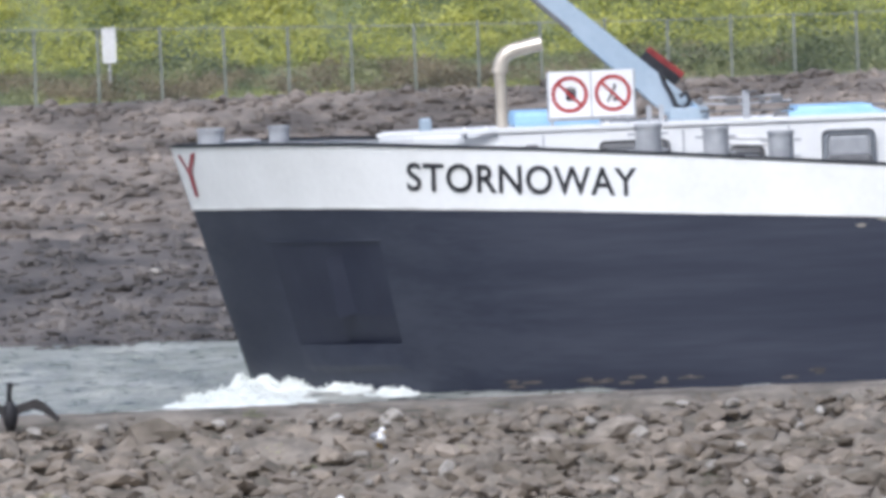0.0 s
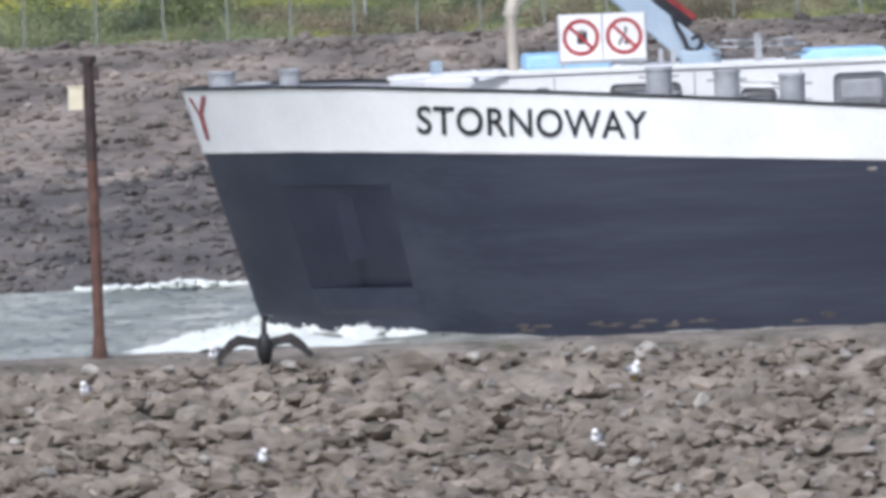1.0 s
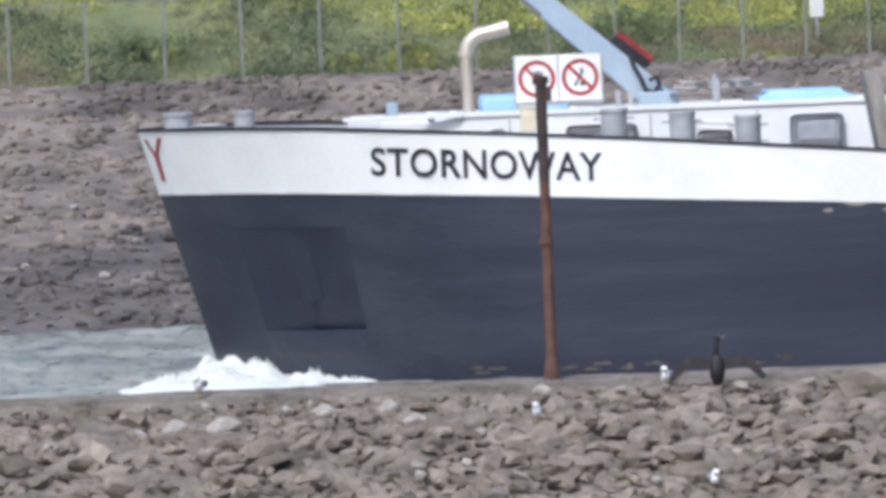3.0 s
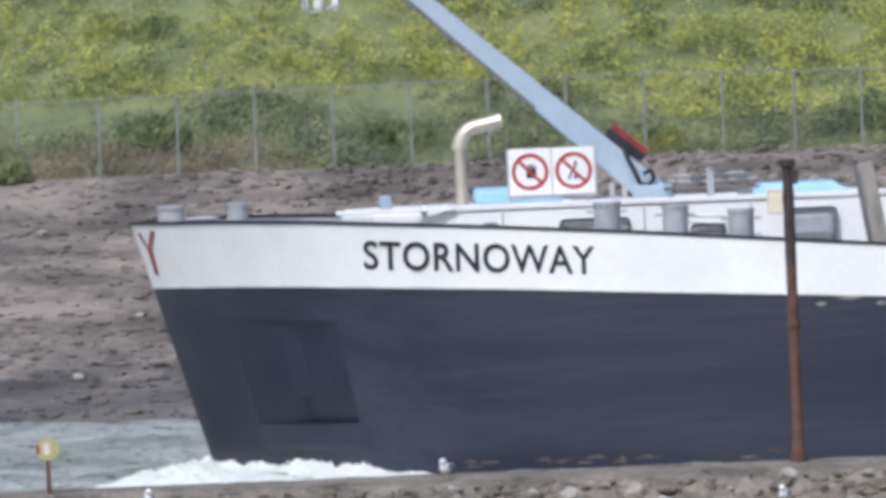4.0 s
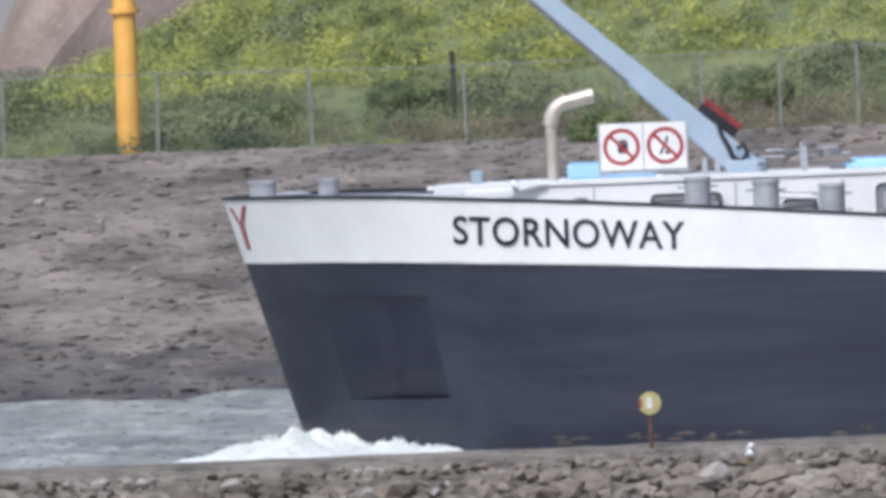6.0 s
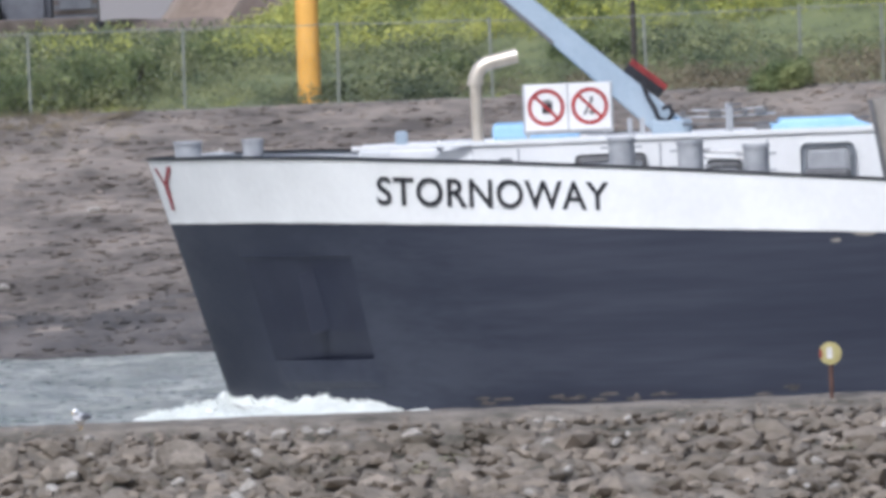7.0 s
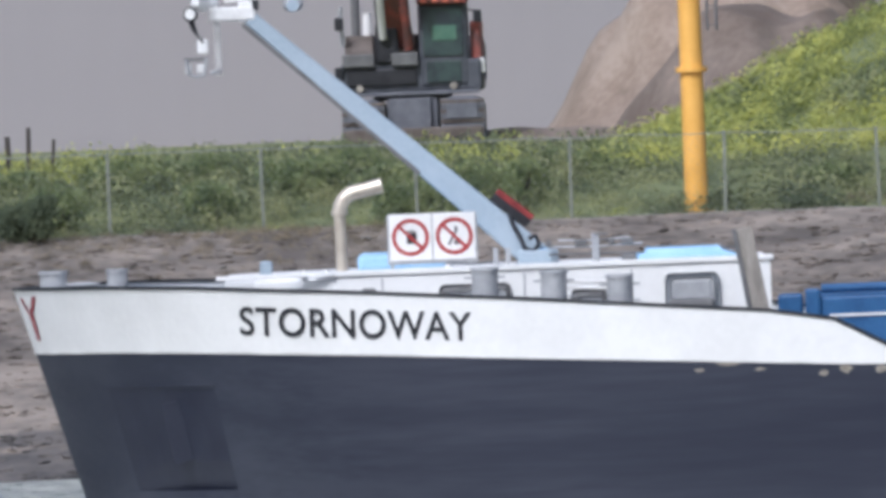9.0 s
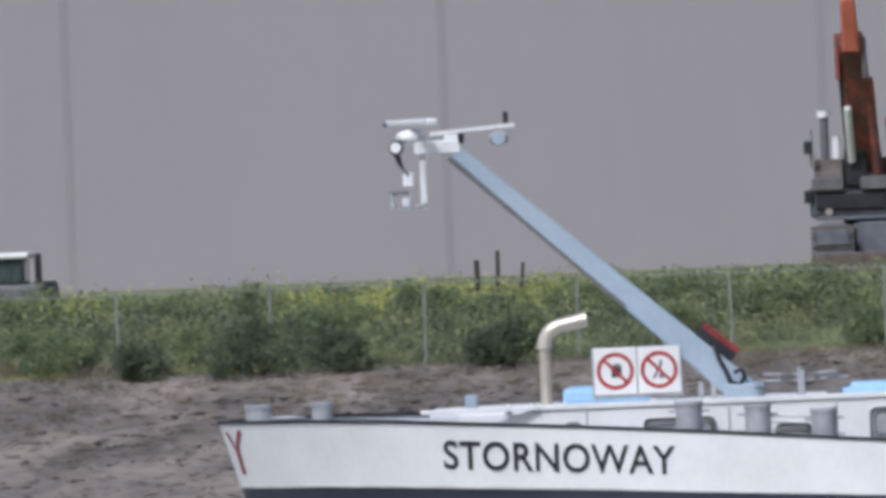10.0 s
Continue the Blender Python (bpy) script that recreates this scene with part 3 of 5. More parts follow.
gs = random.Random(77)
for k in range(34):
    x = -46 + k * 1.0 + gs.uniform(-0.4, 0.4)
    y = gs.choice((362.2, 364.5, 367.0, 369.5)) + gs.uniform(-0.6, 0.6)
    shrub(x, y, gs.uniform(0.5, 1.0), gs.uniform(0.5, 0.95), 100 + k, M_WEEDBUSH, "leafy mid-green weed bush behind the wire fence")
for k, (x, y, r, h) in enumerate(((-8.2, 364.0, 0.6, 0.5), (-5.4, 367.0, 0.8, 0.7), (1.5, 366.0, 0.7, 0.6), (4.6, 377.0, 0.9, 0.6), (6.2, 364.0, 0.7, 0.6), (8.8, 379.0, 0.9, 0.6), (15.5, 364.5, 0.9, 0.6))):
    shrub(x, y, r, h, 160 + k, M_WEEDBUSH, "leafy mid-green weed bush in the meadow grass")


# ---- fence ----
FENCE_Y = 360.2
fence = thing("wire_fence", pose(0, FENCE_Y, 0), "long wire mesh fence on pale slender posts", "fence", kind="structure")
post_x = [-1.23 - 2.98 * k for k in range(15)][::-1] + [0.36 + 1.507 * k for k in range(9)] + [13.8] + [15.11 + 1.229 * k for k in range(23)]


def fence_top(x):
    return float(np.interp(x, [-25, -12, -5, 3, 9, 15, 24, 30], [5.84, 5.80, 5.70, 5.78, 5.86, 5.77, 5.52, 5.4]))


post_mesh = None
for x in post_x:
    b, t = float(ground_z(x, FENCE_Y)), fence_top(x)
    if post_mesh is None:
        bm = box(-0.029, 0.029, -0.029, 0.029, -0.3, 1.0, 0.012)
        post_mesh = finish(bm, "post", M_POST)
    ob = new("post", post_mesh)
    ob.parent = fence
    ob.matrix_basis = Matrix.LocRotScale((x, 0, b), Euler((0, radians(rr.uniform(-0.8, 0.8)), 0)), (1, 1, t - b + rr.uniform(-0.03, 0.07)))
for k, f in enumerate((0.985, 0.05)):
    pts = []
    for x in np.arange(-44, 44.1, 1.0):
        b = float(ground_z(x, FENCE_Y))
        pts.append((x, 0, b + (fence_top(x) - b) * f + 0.012 * math.sin(x * 3)))
    part("wire", pipe(pts, 0.010 if k == 0 else 0.005, 5), M_WIRE, fence)
bm = bmesh.new()
for x in np.arange(-44, 44, 0.17):
    for s in (-1, 1):
        b = float(ground_z(x, FENCE_Y))
        t = fence_top(x)
        w = 0.0016
        q = [bm.verts.new(p) for p in ((x - w, 0.004 * s, b), (x + w, 0.004 * s, b), (x + s * (t - b) + w, 0.004 * s, t), (x + s * (t - b) - w, 0.004 * s, t))]
        bm.faces.new(q)
part("mesh_wire", bm, M_WIRE, fence, "fine diagonal wire mesh")


# ---- far bank things ----
def yellow_mast():
    t = thing("signal_mast", pose(-10.75, 361.0, 4.05), "tall orange-yellow painted steel mast on the far bank", "mast")
    part("shaft", rod((0, 0, -0.3), (0, 0, 9.0), 0.23, 0.20, 20), M_ORANGE, t, smooth=False)
    part("base_plate", box(-0.4, 0.4, -0.4, 0.4, -0.05, 0.1, 0.02), M_ORANGE, t)
    for z in (2.95, 4.6, 6.4):
        part("flange", rod((0, 0, z - 0.05), (0, 0, z + 0.05), 0.30, None, 20), M_ORANGE, t)
    part("bracket", box(0.2, 0.55, -0.06, 0.06, 4.35, 4.45, 0.01), M_ORANGE, t)
    part("ladder_rail", rod((0.52, 0, 3.7), (0.52, 0, 9.0), 0.03), M_DARKGREY, t)
    part("ladder_rail", rod((0.34, 0, 3.7), (0.34, 0, 9.0), 0.03), M_DARKGREY, t)
    for k in range(14):
        part("rung", rod((0.34, 0, 3.8 + k * 0.37), (0.52, 0, 3.8 + k * 0.37), 0.014, None, 6), M_DARKGREY, t)
    part("step", box(0.2, 0.34, -0.05, 0.05, 0.1, 0.22, 0.02), M_ORANGE, t)


yellow_mast()


def stake(x, y, h, r, lean, z=None):
    t = thing("stake", pose(x, y, float(ground_z(x, y)) - 0.1 if z is None else z, 0, lean, 0), "short dark tarred wooden stake among the weeds", "stake", "stakes in the weeds")
    part("timber", rod((0, 0, 0), (0, 0, h), r, r * 0.85, 8), M_WOOD, t)


stake(-4.5, 366.0, 1.45, 0.065, 0)
stake(-24.4, 372.0, 1.35, 0.05, 1, 5.0)
stake(-24.78, 372.2, 1.18, 0.06, -2, 5.0)
stake(-23.95, 372.0, 1.1, 0.04, 4, 5.0)


def marker(x, y, z, w, h, two):
    t = thing("marker_board", pose(x, y, z), "small white marker board on a post in the grass", "marker")
    part("post", rod((0, 0, -1.5), (0, 0, h), 0.03), M_GREY, t)
    part("board", box(-w / 2, w / 2, -0.05, -0.02, 0, h, 0.01), M_DIRTYWHITE, t)
    if two:
        part("board", box(w * 0.75, w * 1.25, -0.05, -0.02, -0.05, h, 0.01), M_WHITE, t)
        part("cap", box(-w * 0.3, w * 0.45, -0.06, -0.04, h * 0.45, h * 0.7, 0.005), M_DARKGREY, t)


marker(19.25, 364.5, 4.95, 0.28, 0.7, False)
marker(2.38, 377.0, 7.05, 0.34, 0.6, True)


def building():
    y = 470
    t = thing("warehouse", pose(-60, y, 5.4), "huge windowless warehouse clad in pale grey panels", "warehouse")
    part("wall", box(-240, 130, 0, 60, -0.5, 30), M_WALL, t)
    part("roof", box(-240.4, 130.4, -0.4, 60.4, 30, 30.6, 0.1), M_SEAM, t)
    x = 28.0
    for k in range(-14, 14):
        part("seam", box(x + k * 9.57 - 0.11, x + k * 9.57 + 0.11, -0.015, 0.0, -0.5, 29.9), M_SEAM, t)


building()


def sand_pile(x, y, rx, ry, h, seed, label, mat=M_SAND, steep=1.45):
    bm = bmesh.new()
    n, m = 48, 18
    rings = []
    for j in range(m + 1):
        q = j / m
        row = []
        for i in range(n):
            a = i * math.tau / n
            wob = 1 + 0.18 * noise.noise(Vector((math.cos(a) * 1.4, math.sin(a) * 1.4, seed)))
            px, py = math.cos(a) * rx * q * wob, math.sin(a) * ry * q * wob
            z = h * min(1.0, (1 - q) * steep) * (1 - 0.25 * q * q) + 0.3 * h * noise.noise(Vector((px * 0.7, py * 0.5, seed + 3))) * (q * (1 - q) * 4) - 0.1
            row.append(bm.verts.new((px, py, z)))
        rings.append(row)
    for a, b in zip(rings, rings[1:]):
        for i in range(n):
            bm.faces.new((a[i], a[(i + 1) % n], b[(i + 1) % n], b[i]))
    bmesh.ops.remove_doubles(bm, verts=bm.verts, dist=0.001)
    ob = part("sand_pile", bm, mat, None, label, True)
    ob.matrix_basis = pose(x, y, 5.38)
    tagged(ob, category="sand pile")


sand_pile(-11.2, 422, 5.0, 9, 4.1, 2.0, "tall heap of pale brown sand beside the dyke", M_SAND, 1.75)
sand_pile(-15.2, 404, 2.4, 3, 0.5, 7.0, "low heap of dark brown soil", M_SOIL, 2.3)
sand_pile(-10.7, 412, 3.8, 5, 2.9, 9.0, "heap of brown soil against the grassy dyke", M_SOIL, 1.6)


turning = []


def excavator():
    t = thing("excavator", pose(-19.43, 400, 5.42, 0, 0, 1.5), "large orange and grey tracked excavator, boom raised, seen head on", "excavator")
    for x in (0.0, 2.12):
        trk = part("track", box(x, x + 0.90, -0.3, 4.2, 0.02, 1.14, 0.22), M_TRACK, t)
        for k in range(9):
            part("track_pad", box(x - 0.02, x + 0.92, -0.36, -0.28, 0.16 + k * 0.105, 0.235 + k * 0.105, 0.008), M_TRACK if k % 2 else M_MUD, trk)
        part("track_guard", box(x + 0.1, x + 0.8, -0.40, -0.36, 0.66, 1.0, 0.02), M_TRACK, trk)
    part("undercarriage", box(0.95, 2.05, 0.2, 3.6, 0.35, 1.16, 0.05), M_TRACK, t)
    part("centre_plate", box(1.0, 1.9, 0.05, 0.18, 0.3, 1.14, 0.03), M_TRACK, t)
    part("dozer_blade", box(0.02, 3.0, -0.75, -0.6, 0.0, 0.5, 0.05), M_MUD, t, "mud-caked blade")
    part("slew_ring", rod((1.5, 1.8, 1.1), (1.5, 1.8, 1.32), 0.85), M_DARKGREY, t)
    part("house", box(-0.02, 3.02, 0.3, 4.6, 1.25, 1.95, 0.08), M_EXDARK, t, "dark grey upper body")
    for x0, x1 in ((0.03, 0.72), (1.08, 1.66)):
        part("bumper", box(x0, x1, 0.12, 0.32, 1.84, 2.12, 0.03), M_DARKGREY, t, "scraped grey front plate")
        mud = box(x0 + 0.06, x1 - 0.02, 0.3, 4.2, 2.0, 2.52, 0.06)
        for v in mud.verts:
            if v.co.z > 2.3 and v.co.y < 1.0:
                v.co.y += 0.5
        part("engine_deck", mud, M_MUD, t, "mud-caked engine deck")
    part("front_grille", box(0.12, 1.62, 0.22, 0.3, 1.42, 1.78, 0.03), M_BLACK, t)
    part("step_plate", box(0.1, 2.95, 0.1, 0.3, 1.2, 1.28, 0.02), M_TRACK, t)
    part("boom_foot", box(0.75, 1.25, 0.2, 0.9, 1.9, 2.75, 0.06), M_BLACK, t)
    part("counterweight", box(0.0, 3.05, 4.2, 5.1, 1.3, 2.45, 0.2), M_EXDARK, t)
    part("side_cover", box(2.78, 3.02, 0.6, 4.3, 1.35, 2.75, 0.06), M_EXRED, t)
    part("tool_box", box(2.86, 3.08, 0.4, 0.7, 1.62, 1.95, 0.03), M_WHITE, t)
    cab = part("cab", box(1.68, 2.74, 0.25, 1.9, 1.35, 3.18, 0.1), M_EXDARK, t)
    part("windscreen", box(1.78, 2.64, 0.21, 0.245, 2.02, 3.05, 0.02), M_CABGLASS, cab, "dark cab windscreen")
    # thin green patch set just in front of the windscreen
    part("green_patch", box(1.98, 2.5, 0.19, 0.208, 2.36, 2.68, 0.008), M_CABGREEN, cab, "small green patch on the cab windscreen")
    part("lower_window", box(1.84, 2.58, 0.21, 0.245, 1.45, 1.92, 0.02), M_CABGLASS, cab)
    part("roof_visor", box(1.66, 2.76, 0.05, 1.9, 3.14, 3.36, 0.05), M_EXRED, cab, "dark red cab roof guard")
    for k in range(4):
        part("work_lamp", box(1.76 + k * 0.24, 1.88 + k * 0.24, -0.02, 0.05, 3.17, 3.28, 0.02), M_EXORANGE, cab, "orange work lamp")
    part("beacon_bracket", rod((2.58, 0.9, 3.3), (2.58, 0.9, 3.5), 0.06, 0.09, 12), M_BLACK, cab)
    lens = bmesh.new()
    for a in range(-3, 3):
        q = [lens.verts.new((0.11 * math.sin(b * 0.18), -0.11 * math.cos(b * 0.18), z)) for b, z in ((a, -0.1), (a + 1, -0.1), (a + 1, 0.1), (a, 0.1))]
        lens.faces.new(q)
    drum = part("beacon_drum", rod((0, 0, -0.11), (0, 0, 0.11), 0.09, 0.08, 14), M_DARKRED, t, "turning orange warning beacon")
    drum.location = (2.58, 0.9, 3.6)
    part("beacon_lens", lens, M_BEACON, drum, "glowing orange lens")
    turning.append(drum)
    part("aerial", rod((1.95, 1.2, 3.4), (1.95, 1.2, 3.6), 0.02), M_BLACK, cab)
    for x, z in ((-0.03, 2.78), (-0.06, 1.72), (2.95, 2.85)):
        part("mirror", box(x - 0.08, x + 0.1, 0.2, 0.28, z - 0.14, z + 0.14, 0.03), M_BLACK, t)
    part("mirror_arm", rod((0.1, 0.5, 2.4), (-0.02, 0.3, 2.95), 0.02), M_GREY, t)
    part("mirror_arm", rod((2.72, 0.5, 3.0), (2.95, 0.3, 2.95), 0.02), M_BLACK, t)
    for x in (0.38, 2.4):
        part("headlamp", rod((x, 0.29, 1.38), (x, 0.2, 1.38), 0.06, 0.08, 16), M_SCUFF, t)
    part("exhaust", rod((0.3, 2.2, 2.4), (0.3, 2.2, 3.45), 0.09), M_DARKGREY, t)
    part("exhaust_cap", rod((0.3, 2.2, 3.42), (0.3, 2.2, 3.56), 0.14), M_WHITE, t)
    part("air_filter", rod((0.56, 2.0, 2.4), (0.56, 2.0, 3.0), 0.11, 0.09, 16), M_DIRTYWHITE, t)
    rail = part("handrail", pipe([(0.02, 0.5, 2.3), (0.0, 0.5, 3.1), (0.02, 1.6, 3.15), (0.04, 1.7, 2.3)], 0.025, 8), M_GREY, t)
    boom = part("boom", beam((1.22, 0.9, 2.3), (1.02, -1.2, 5.1), 0.7, 0.66, 0.6, 0.5, (1, 0, 0)), M_EXRED, t)
    part("boom_cylinder", rod((1.46, 0.3, 2.2), (1.36, -0.7, 4.2), 0.10), M_EXRED, boom)
    part("hose_bundle", pipe([(0.86, 0.3, 2.4), (0.80, -0.4, 3.6), (0.74, -1.0, 4.9)], 0.06, 8), M_BLACK, boom)
    part("side_stripe", beam((1.36, 0.2, 2.7), (1.22, -0.95, 4.5), 0.10, 0.06, 0.10, 0.06, (1, 0, 0)), M_EXORANGE, boom, "orange paint left on the boom side")
    part("piston_rod", rod((0.92, 0.1, 2.45), (0.88, -0.6, 3.6), 0.085), M_DIRTYWHITE, boom, "pale piston rod")
    part("stick", beam((1.02, -1.3, 4.9), (0.99, -2.0, 6.05), 0.5, 0.36, 0.5, 0.30, (1, 0, 0)), M_EXORANGE, t, "bright orange stick")
    part("pin_plate", box(0.66, 0.76, -1.3, -0.9, 4.2, 5.2, 0.03), M_EXRED, t)
    part("pin_plate", box(1.24, 1.34, -1.3, -0.9, 4.2, 5.1, 0.03), M_DARKGREY, t)
    part("stick_pin", rod((0.83, -2.0, 6.05), (1.15, -2.0, 6.05), 0.12), M_DARKGREY, t)


excavator()


def tractor():
    t = thing("tractor", pose(-36.75, 398, 4.75), "white-roofed tractor half hidden behind the weeds", "tractor")
    part("body", box(-1.0, 0.9, -0.2, 2.6, 0.3, 1.2, 0.1), M_DARKGREY, t)
    part("cab", box(-0.8, 0.5, 0, 1.4, 1.2, 1.75, 0.06), M_CABGLASS, t)
    part("roof", box(-0.95, 0.62, -0.15, 1.55, 1.75, 1.88, 0.05), M_WHITE, t)
    for x in (-0.82, 0.45):
        part("pillar", beam((x, -0.03, 1.15), (x * 0.97, -0.03, 1.78), 0.07, 0.06, 0.07, 0.06, (1, 0, 0)), M_BLACK, t)
    part("exhaust", box(0.72, 0.86, 0.1, 0.25, 0.9, 1.85, 0.04), M_BLACK, t)
    for x in (-1.1, 0.75):
        part("wheel", rod((x - 0.2, 1.6, 0.62), (x + 0.3, 1.6, 0.62), 0.62, None, 24), M_BLACK, t)


tractor()


# ---- things on the dam ----
def beacon_pole():
    t = thing("iron_pole", pose(9.62, 254.3, 0.75, 0, 0, 0), "slender rusty iron pole with a small cream box near its top", "pole")
    part("lower_shaft", rod((0, 0, -0.3), (0, 0, 2.9), 0.076, 0.072, 12), M_RUST, t, "rusty red lower shaft")
    part("upper_shaft", rod((0, 0, 2.9), (0, 0, 4.3), 0.076, 0.072, 12), M_DARKIRON, t, "dark upper shaft")
    part("foot", rod((0, 0, 0.1), (0, 0, 0.50), 0.125, 0.08, 12), M_RUST, t)
    part("cap", rod((0, 0, 4.24), (0, 0, 4.34), 0.11, None, 12), M_DARKIRON, t)
    part("bracket", box(0.05, 0.14, -0.05, 0.05, 4.0, 4.2, 0.01), M_DARKIRON, t)
    part("clamp", rod((0, 0, 2.05), (0, 0, 2.12), 0.10, None, 12), M_RUST, t)
    bx = part("box", box(-0.29, -0.085, -0.1, 0.1, 3.6, 3.91, 0.015), M_CREAM, t, "small cream enamel box")
    part("lid", box(-0.30, -0.075, -0.11, 0.11, 3.91, 3.94, 0.008), M_CREAM, bx)


beacon_pole()


def round_sign():
    t = thing("distance_marker", pose(-0.62, 254.0, 0.75), "round faded yellow marker disc on a thin rusty post", "marker sign")
    part("post", rod((0, 0, -0.2), (0, 0, 0.72), 0.03, None, 8), M_RUST, t)
    d = part("disc", disc((0, -0.035, 0.80), 0.155, 0.03), M_YSIGN, t)
    part("numeral_bar", box(-0.05, 0.03, -0.056, -0.051, 0.73, 0.88), M_DIRTYWHITE, d)
    part("edge_band", box(-0.15, -0.11, -0.056, -0.051, 0.74, 0.86), M_DARKRED, d)


round_sign()

bird = thing("cormorant", pose(11.8, 252.7, 0.78), "black cormorant drying its outspread wings on the dam", "bird")
bm = ball((0, 0, 0.26), 0.13, 2, (0.85, 0.9, 1.75))
part("body", bm, M_FEATHER, bird, smooth=True)
bm = pipe([(0, 0, 0.44), (-0.005, -0.03, 0.52), (0.0, -0.02, 0.60), (0.012, 0.0, 0.66)], 0.038, 8)
part("neck", bm, M_FEATHER, bird, smooth=True)
head = part("head", ball((0.015, -0.02, 0.68), 0.045, 2, (1.2, 1, 0.9)), M_FEATHER, bird, smooth=True)
part("bill", rod((0.05, -0.03, 0.685), (0.14, -0.05, 0.70), 0.016, 0.006, 8), M_DARKGREY, head)
part("tail", box(-0.06, 0.06, -0.02, 0.10, 0.0, 0.18, 0.015), M_FEATHER2, bird)
for s in (-0.05, 0.05):
    part("foot", box(s - 0.035, s + 0.035, -0.08, 0.03, -0.03, 0.01, 0.008), M_FEATHER, bird)
wings = []
for s in (-1, 1):
    w = bmesh.new()
    top = [(0, 0.03), (0.12, 0.07), (0.28, 0.13), (0.42, 0.07), (0.63, -0.13)]
    low = [(0, -0.14), (0.12, -0.06), (0.25, -0.02), (0.39, -0.05), (0.58, -0.17)]
    for y in (-0.014, 0.014):
        vs = [w.verts.new((s * x, y, z)) for x, z in top + low[::-1]]
        w.faces.new(vs)
    w.verts.ensure_lookup_table()
    n = len(top) * 2
    for i in range(n):
        w.faces.new((w.verts[i], w.verts[(i + 1) % n], w.verts[n + (i + 1) % n], w.verts[n + i]))
    wing = part("wing", w, M_FEATHER2, bird)
    wing.location = (s * 0.07, 0, 0.37)
    for k in range(5):
        x, z = 0.34 + k * 0.055, 0.02 - k * 0.035
        f = beam((s * x, -0.016, z), (s * (x + 0.025), -0.016, z - 0.07), 0.05, 0.010, 0.02, 0.006, (0, 1, 0))
        part("flight_feather", f, M_FEATHER2, wing)
    wings.append(wing)


def gull(x, y, z, turn):
    t = thing("gull", pose(x, y, z, 0, 0, turn) @ Matrix.Scale(1.05, 4), "small white gull with grey wings resting on the stones", "bird", "gulls on the dam")
    part("body", ball((0, 0, 0.085), 0.075, 2, (1.75, 0.9, 0.95)), M_GULLW, t, smooth=True)
    h = part("head", ball((-0.10, 0, 0.165), 0.046, 2, (1.1, 0.95, 1)), M_GULLW, t, smooth=True)
    part("bill", rod((-0.14, 0, 0.16), (-0.20, 0, 0.15), 0.012, 0.004, 6), M_BILL, h)
    for s in (-1, 1):
        part("wing", ball((0.05, s * 0.055, 0.105), 0.06, 2, (2.1, 0.35, 0.7)), M_GULLG, t, smooth=True)
        part("leg", rod((0, s * 0.02, -0.06), (0, s * 0.02, 0.04), 0.006, None, 6), M_BILL, t)
    part("tail", box(0.12, 0.24, -0.03, 0.03, 0.08, 0.10, 0.008), M_GULLW, t)
    return t


first = gull(9.28, 251.0, 0.53, 75)
for x, y, turn in ((16.7, 251.1, 110), (15.92, 247.5, 80), (11.45, 247.2, 100), (4.78, 253.5, 70), (0.72, 252.4, 95), (-10.85, 253.4, 60), (11.12, 252.9, 75), (-13.2, 253.0, 60)):
    z = float(ground_z(x, y)) + 0.07
    copy_thing(first, pose(x, y, z, 0, 0, turn) @ Matrix.Scale(1.05, 4))


# ---- the ship ----
ship = thing("tanker_ship", pose(-3.3, 300, 0), "inland tanker with a dark blue-grey hull and white bulwark", "ship")
BEAM = 5.7
TOP_X, TOP_Z = [0, 1.5, 2.8, 5.5, 8, 12, 13.03, 13.9, 14.6, 86], [4.05, 4.05, 4.02, 3.85, 3.66, 3.31, 3.14, 2.68, 2.50, 2.40]
BAND_X, BAND_Z = [0, 1.5, 2.8, 5.5, 13.2, 20, 86], [3.0, 3.01, 2.98, 2.86, 2.42, 2.22, 2.1]


def half_breadth(u, z):
    k = min(max(z / 4.0, -0.2), 1)
    w = min(max(u / (8.3 - 2.8 * k), 0), 1)
    return BEAM * max(1 - (1 - w) ** 2.3, 0) ** 0.85


def hull_x(u, z):
    return u + 0.3 * (4.05 - z) * max(0.0, 1 - u / 8)


def hull_u(x, z):
    s = 0.3 * (4.05 - z)
    return (x - s) / (1 - s / 8) if x < 8 else x


def hull_point(x, z, out=0.0):
    def hb(px, pz):
        return half_breadth(hull_u(px, pz), pz)

    b = hb(x, z)
    n = Vector((-(hb(x + 0.01, z) - b) / 0.01, -1, -(hb(x, z + 0.01) - b) / 0.01)).normalized()
    return Vector((x, -b, z)) + n * out


US = [0, 0.01, 0.03, 0.06, 0.1, 0.14, 0.19, 0.25, 0.32, 0.4, 0.5, 0.6, 0.7, 0.8, 0.95, 1.1, 1.25, 1.4, 1.7, 2.0, 2.3, 2.6, 2.92, 3.3, 3.7, 4.2, 4.7, 5.2, 5.8, 6.5, 7.2, 8, 9, 10, 11, 12, 12.6, 13.03, 13.4, 13.9, 14.6, 17, 20, 26, 34, 44, 56, 68, 80, 86]
LEVELS = [-1.3, -0.5, 0.0, 0.38, 0.76, 1.3, 1.75, 2.1, 2.38]


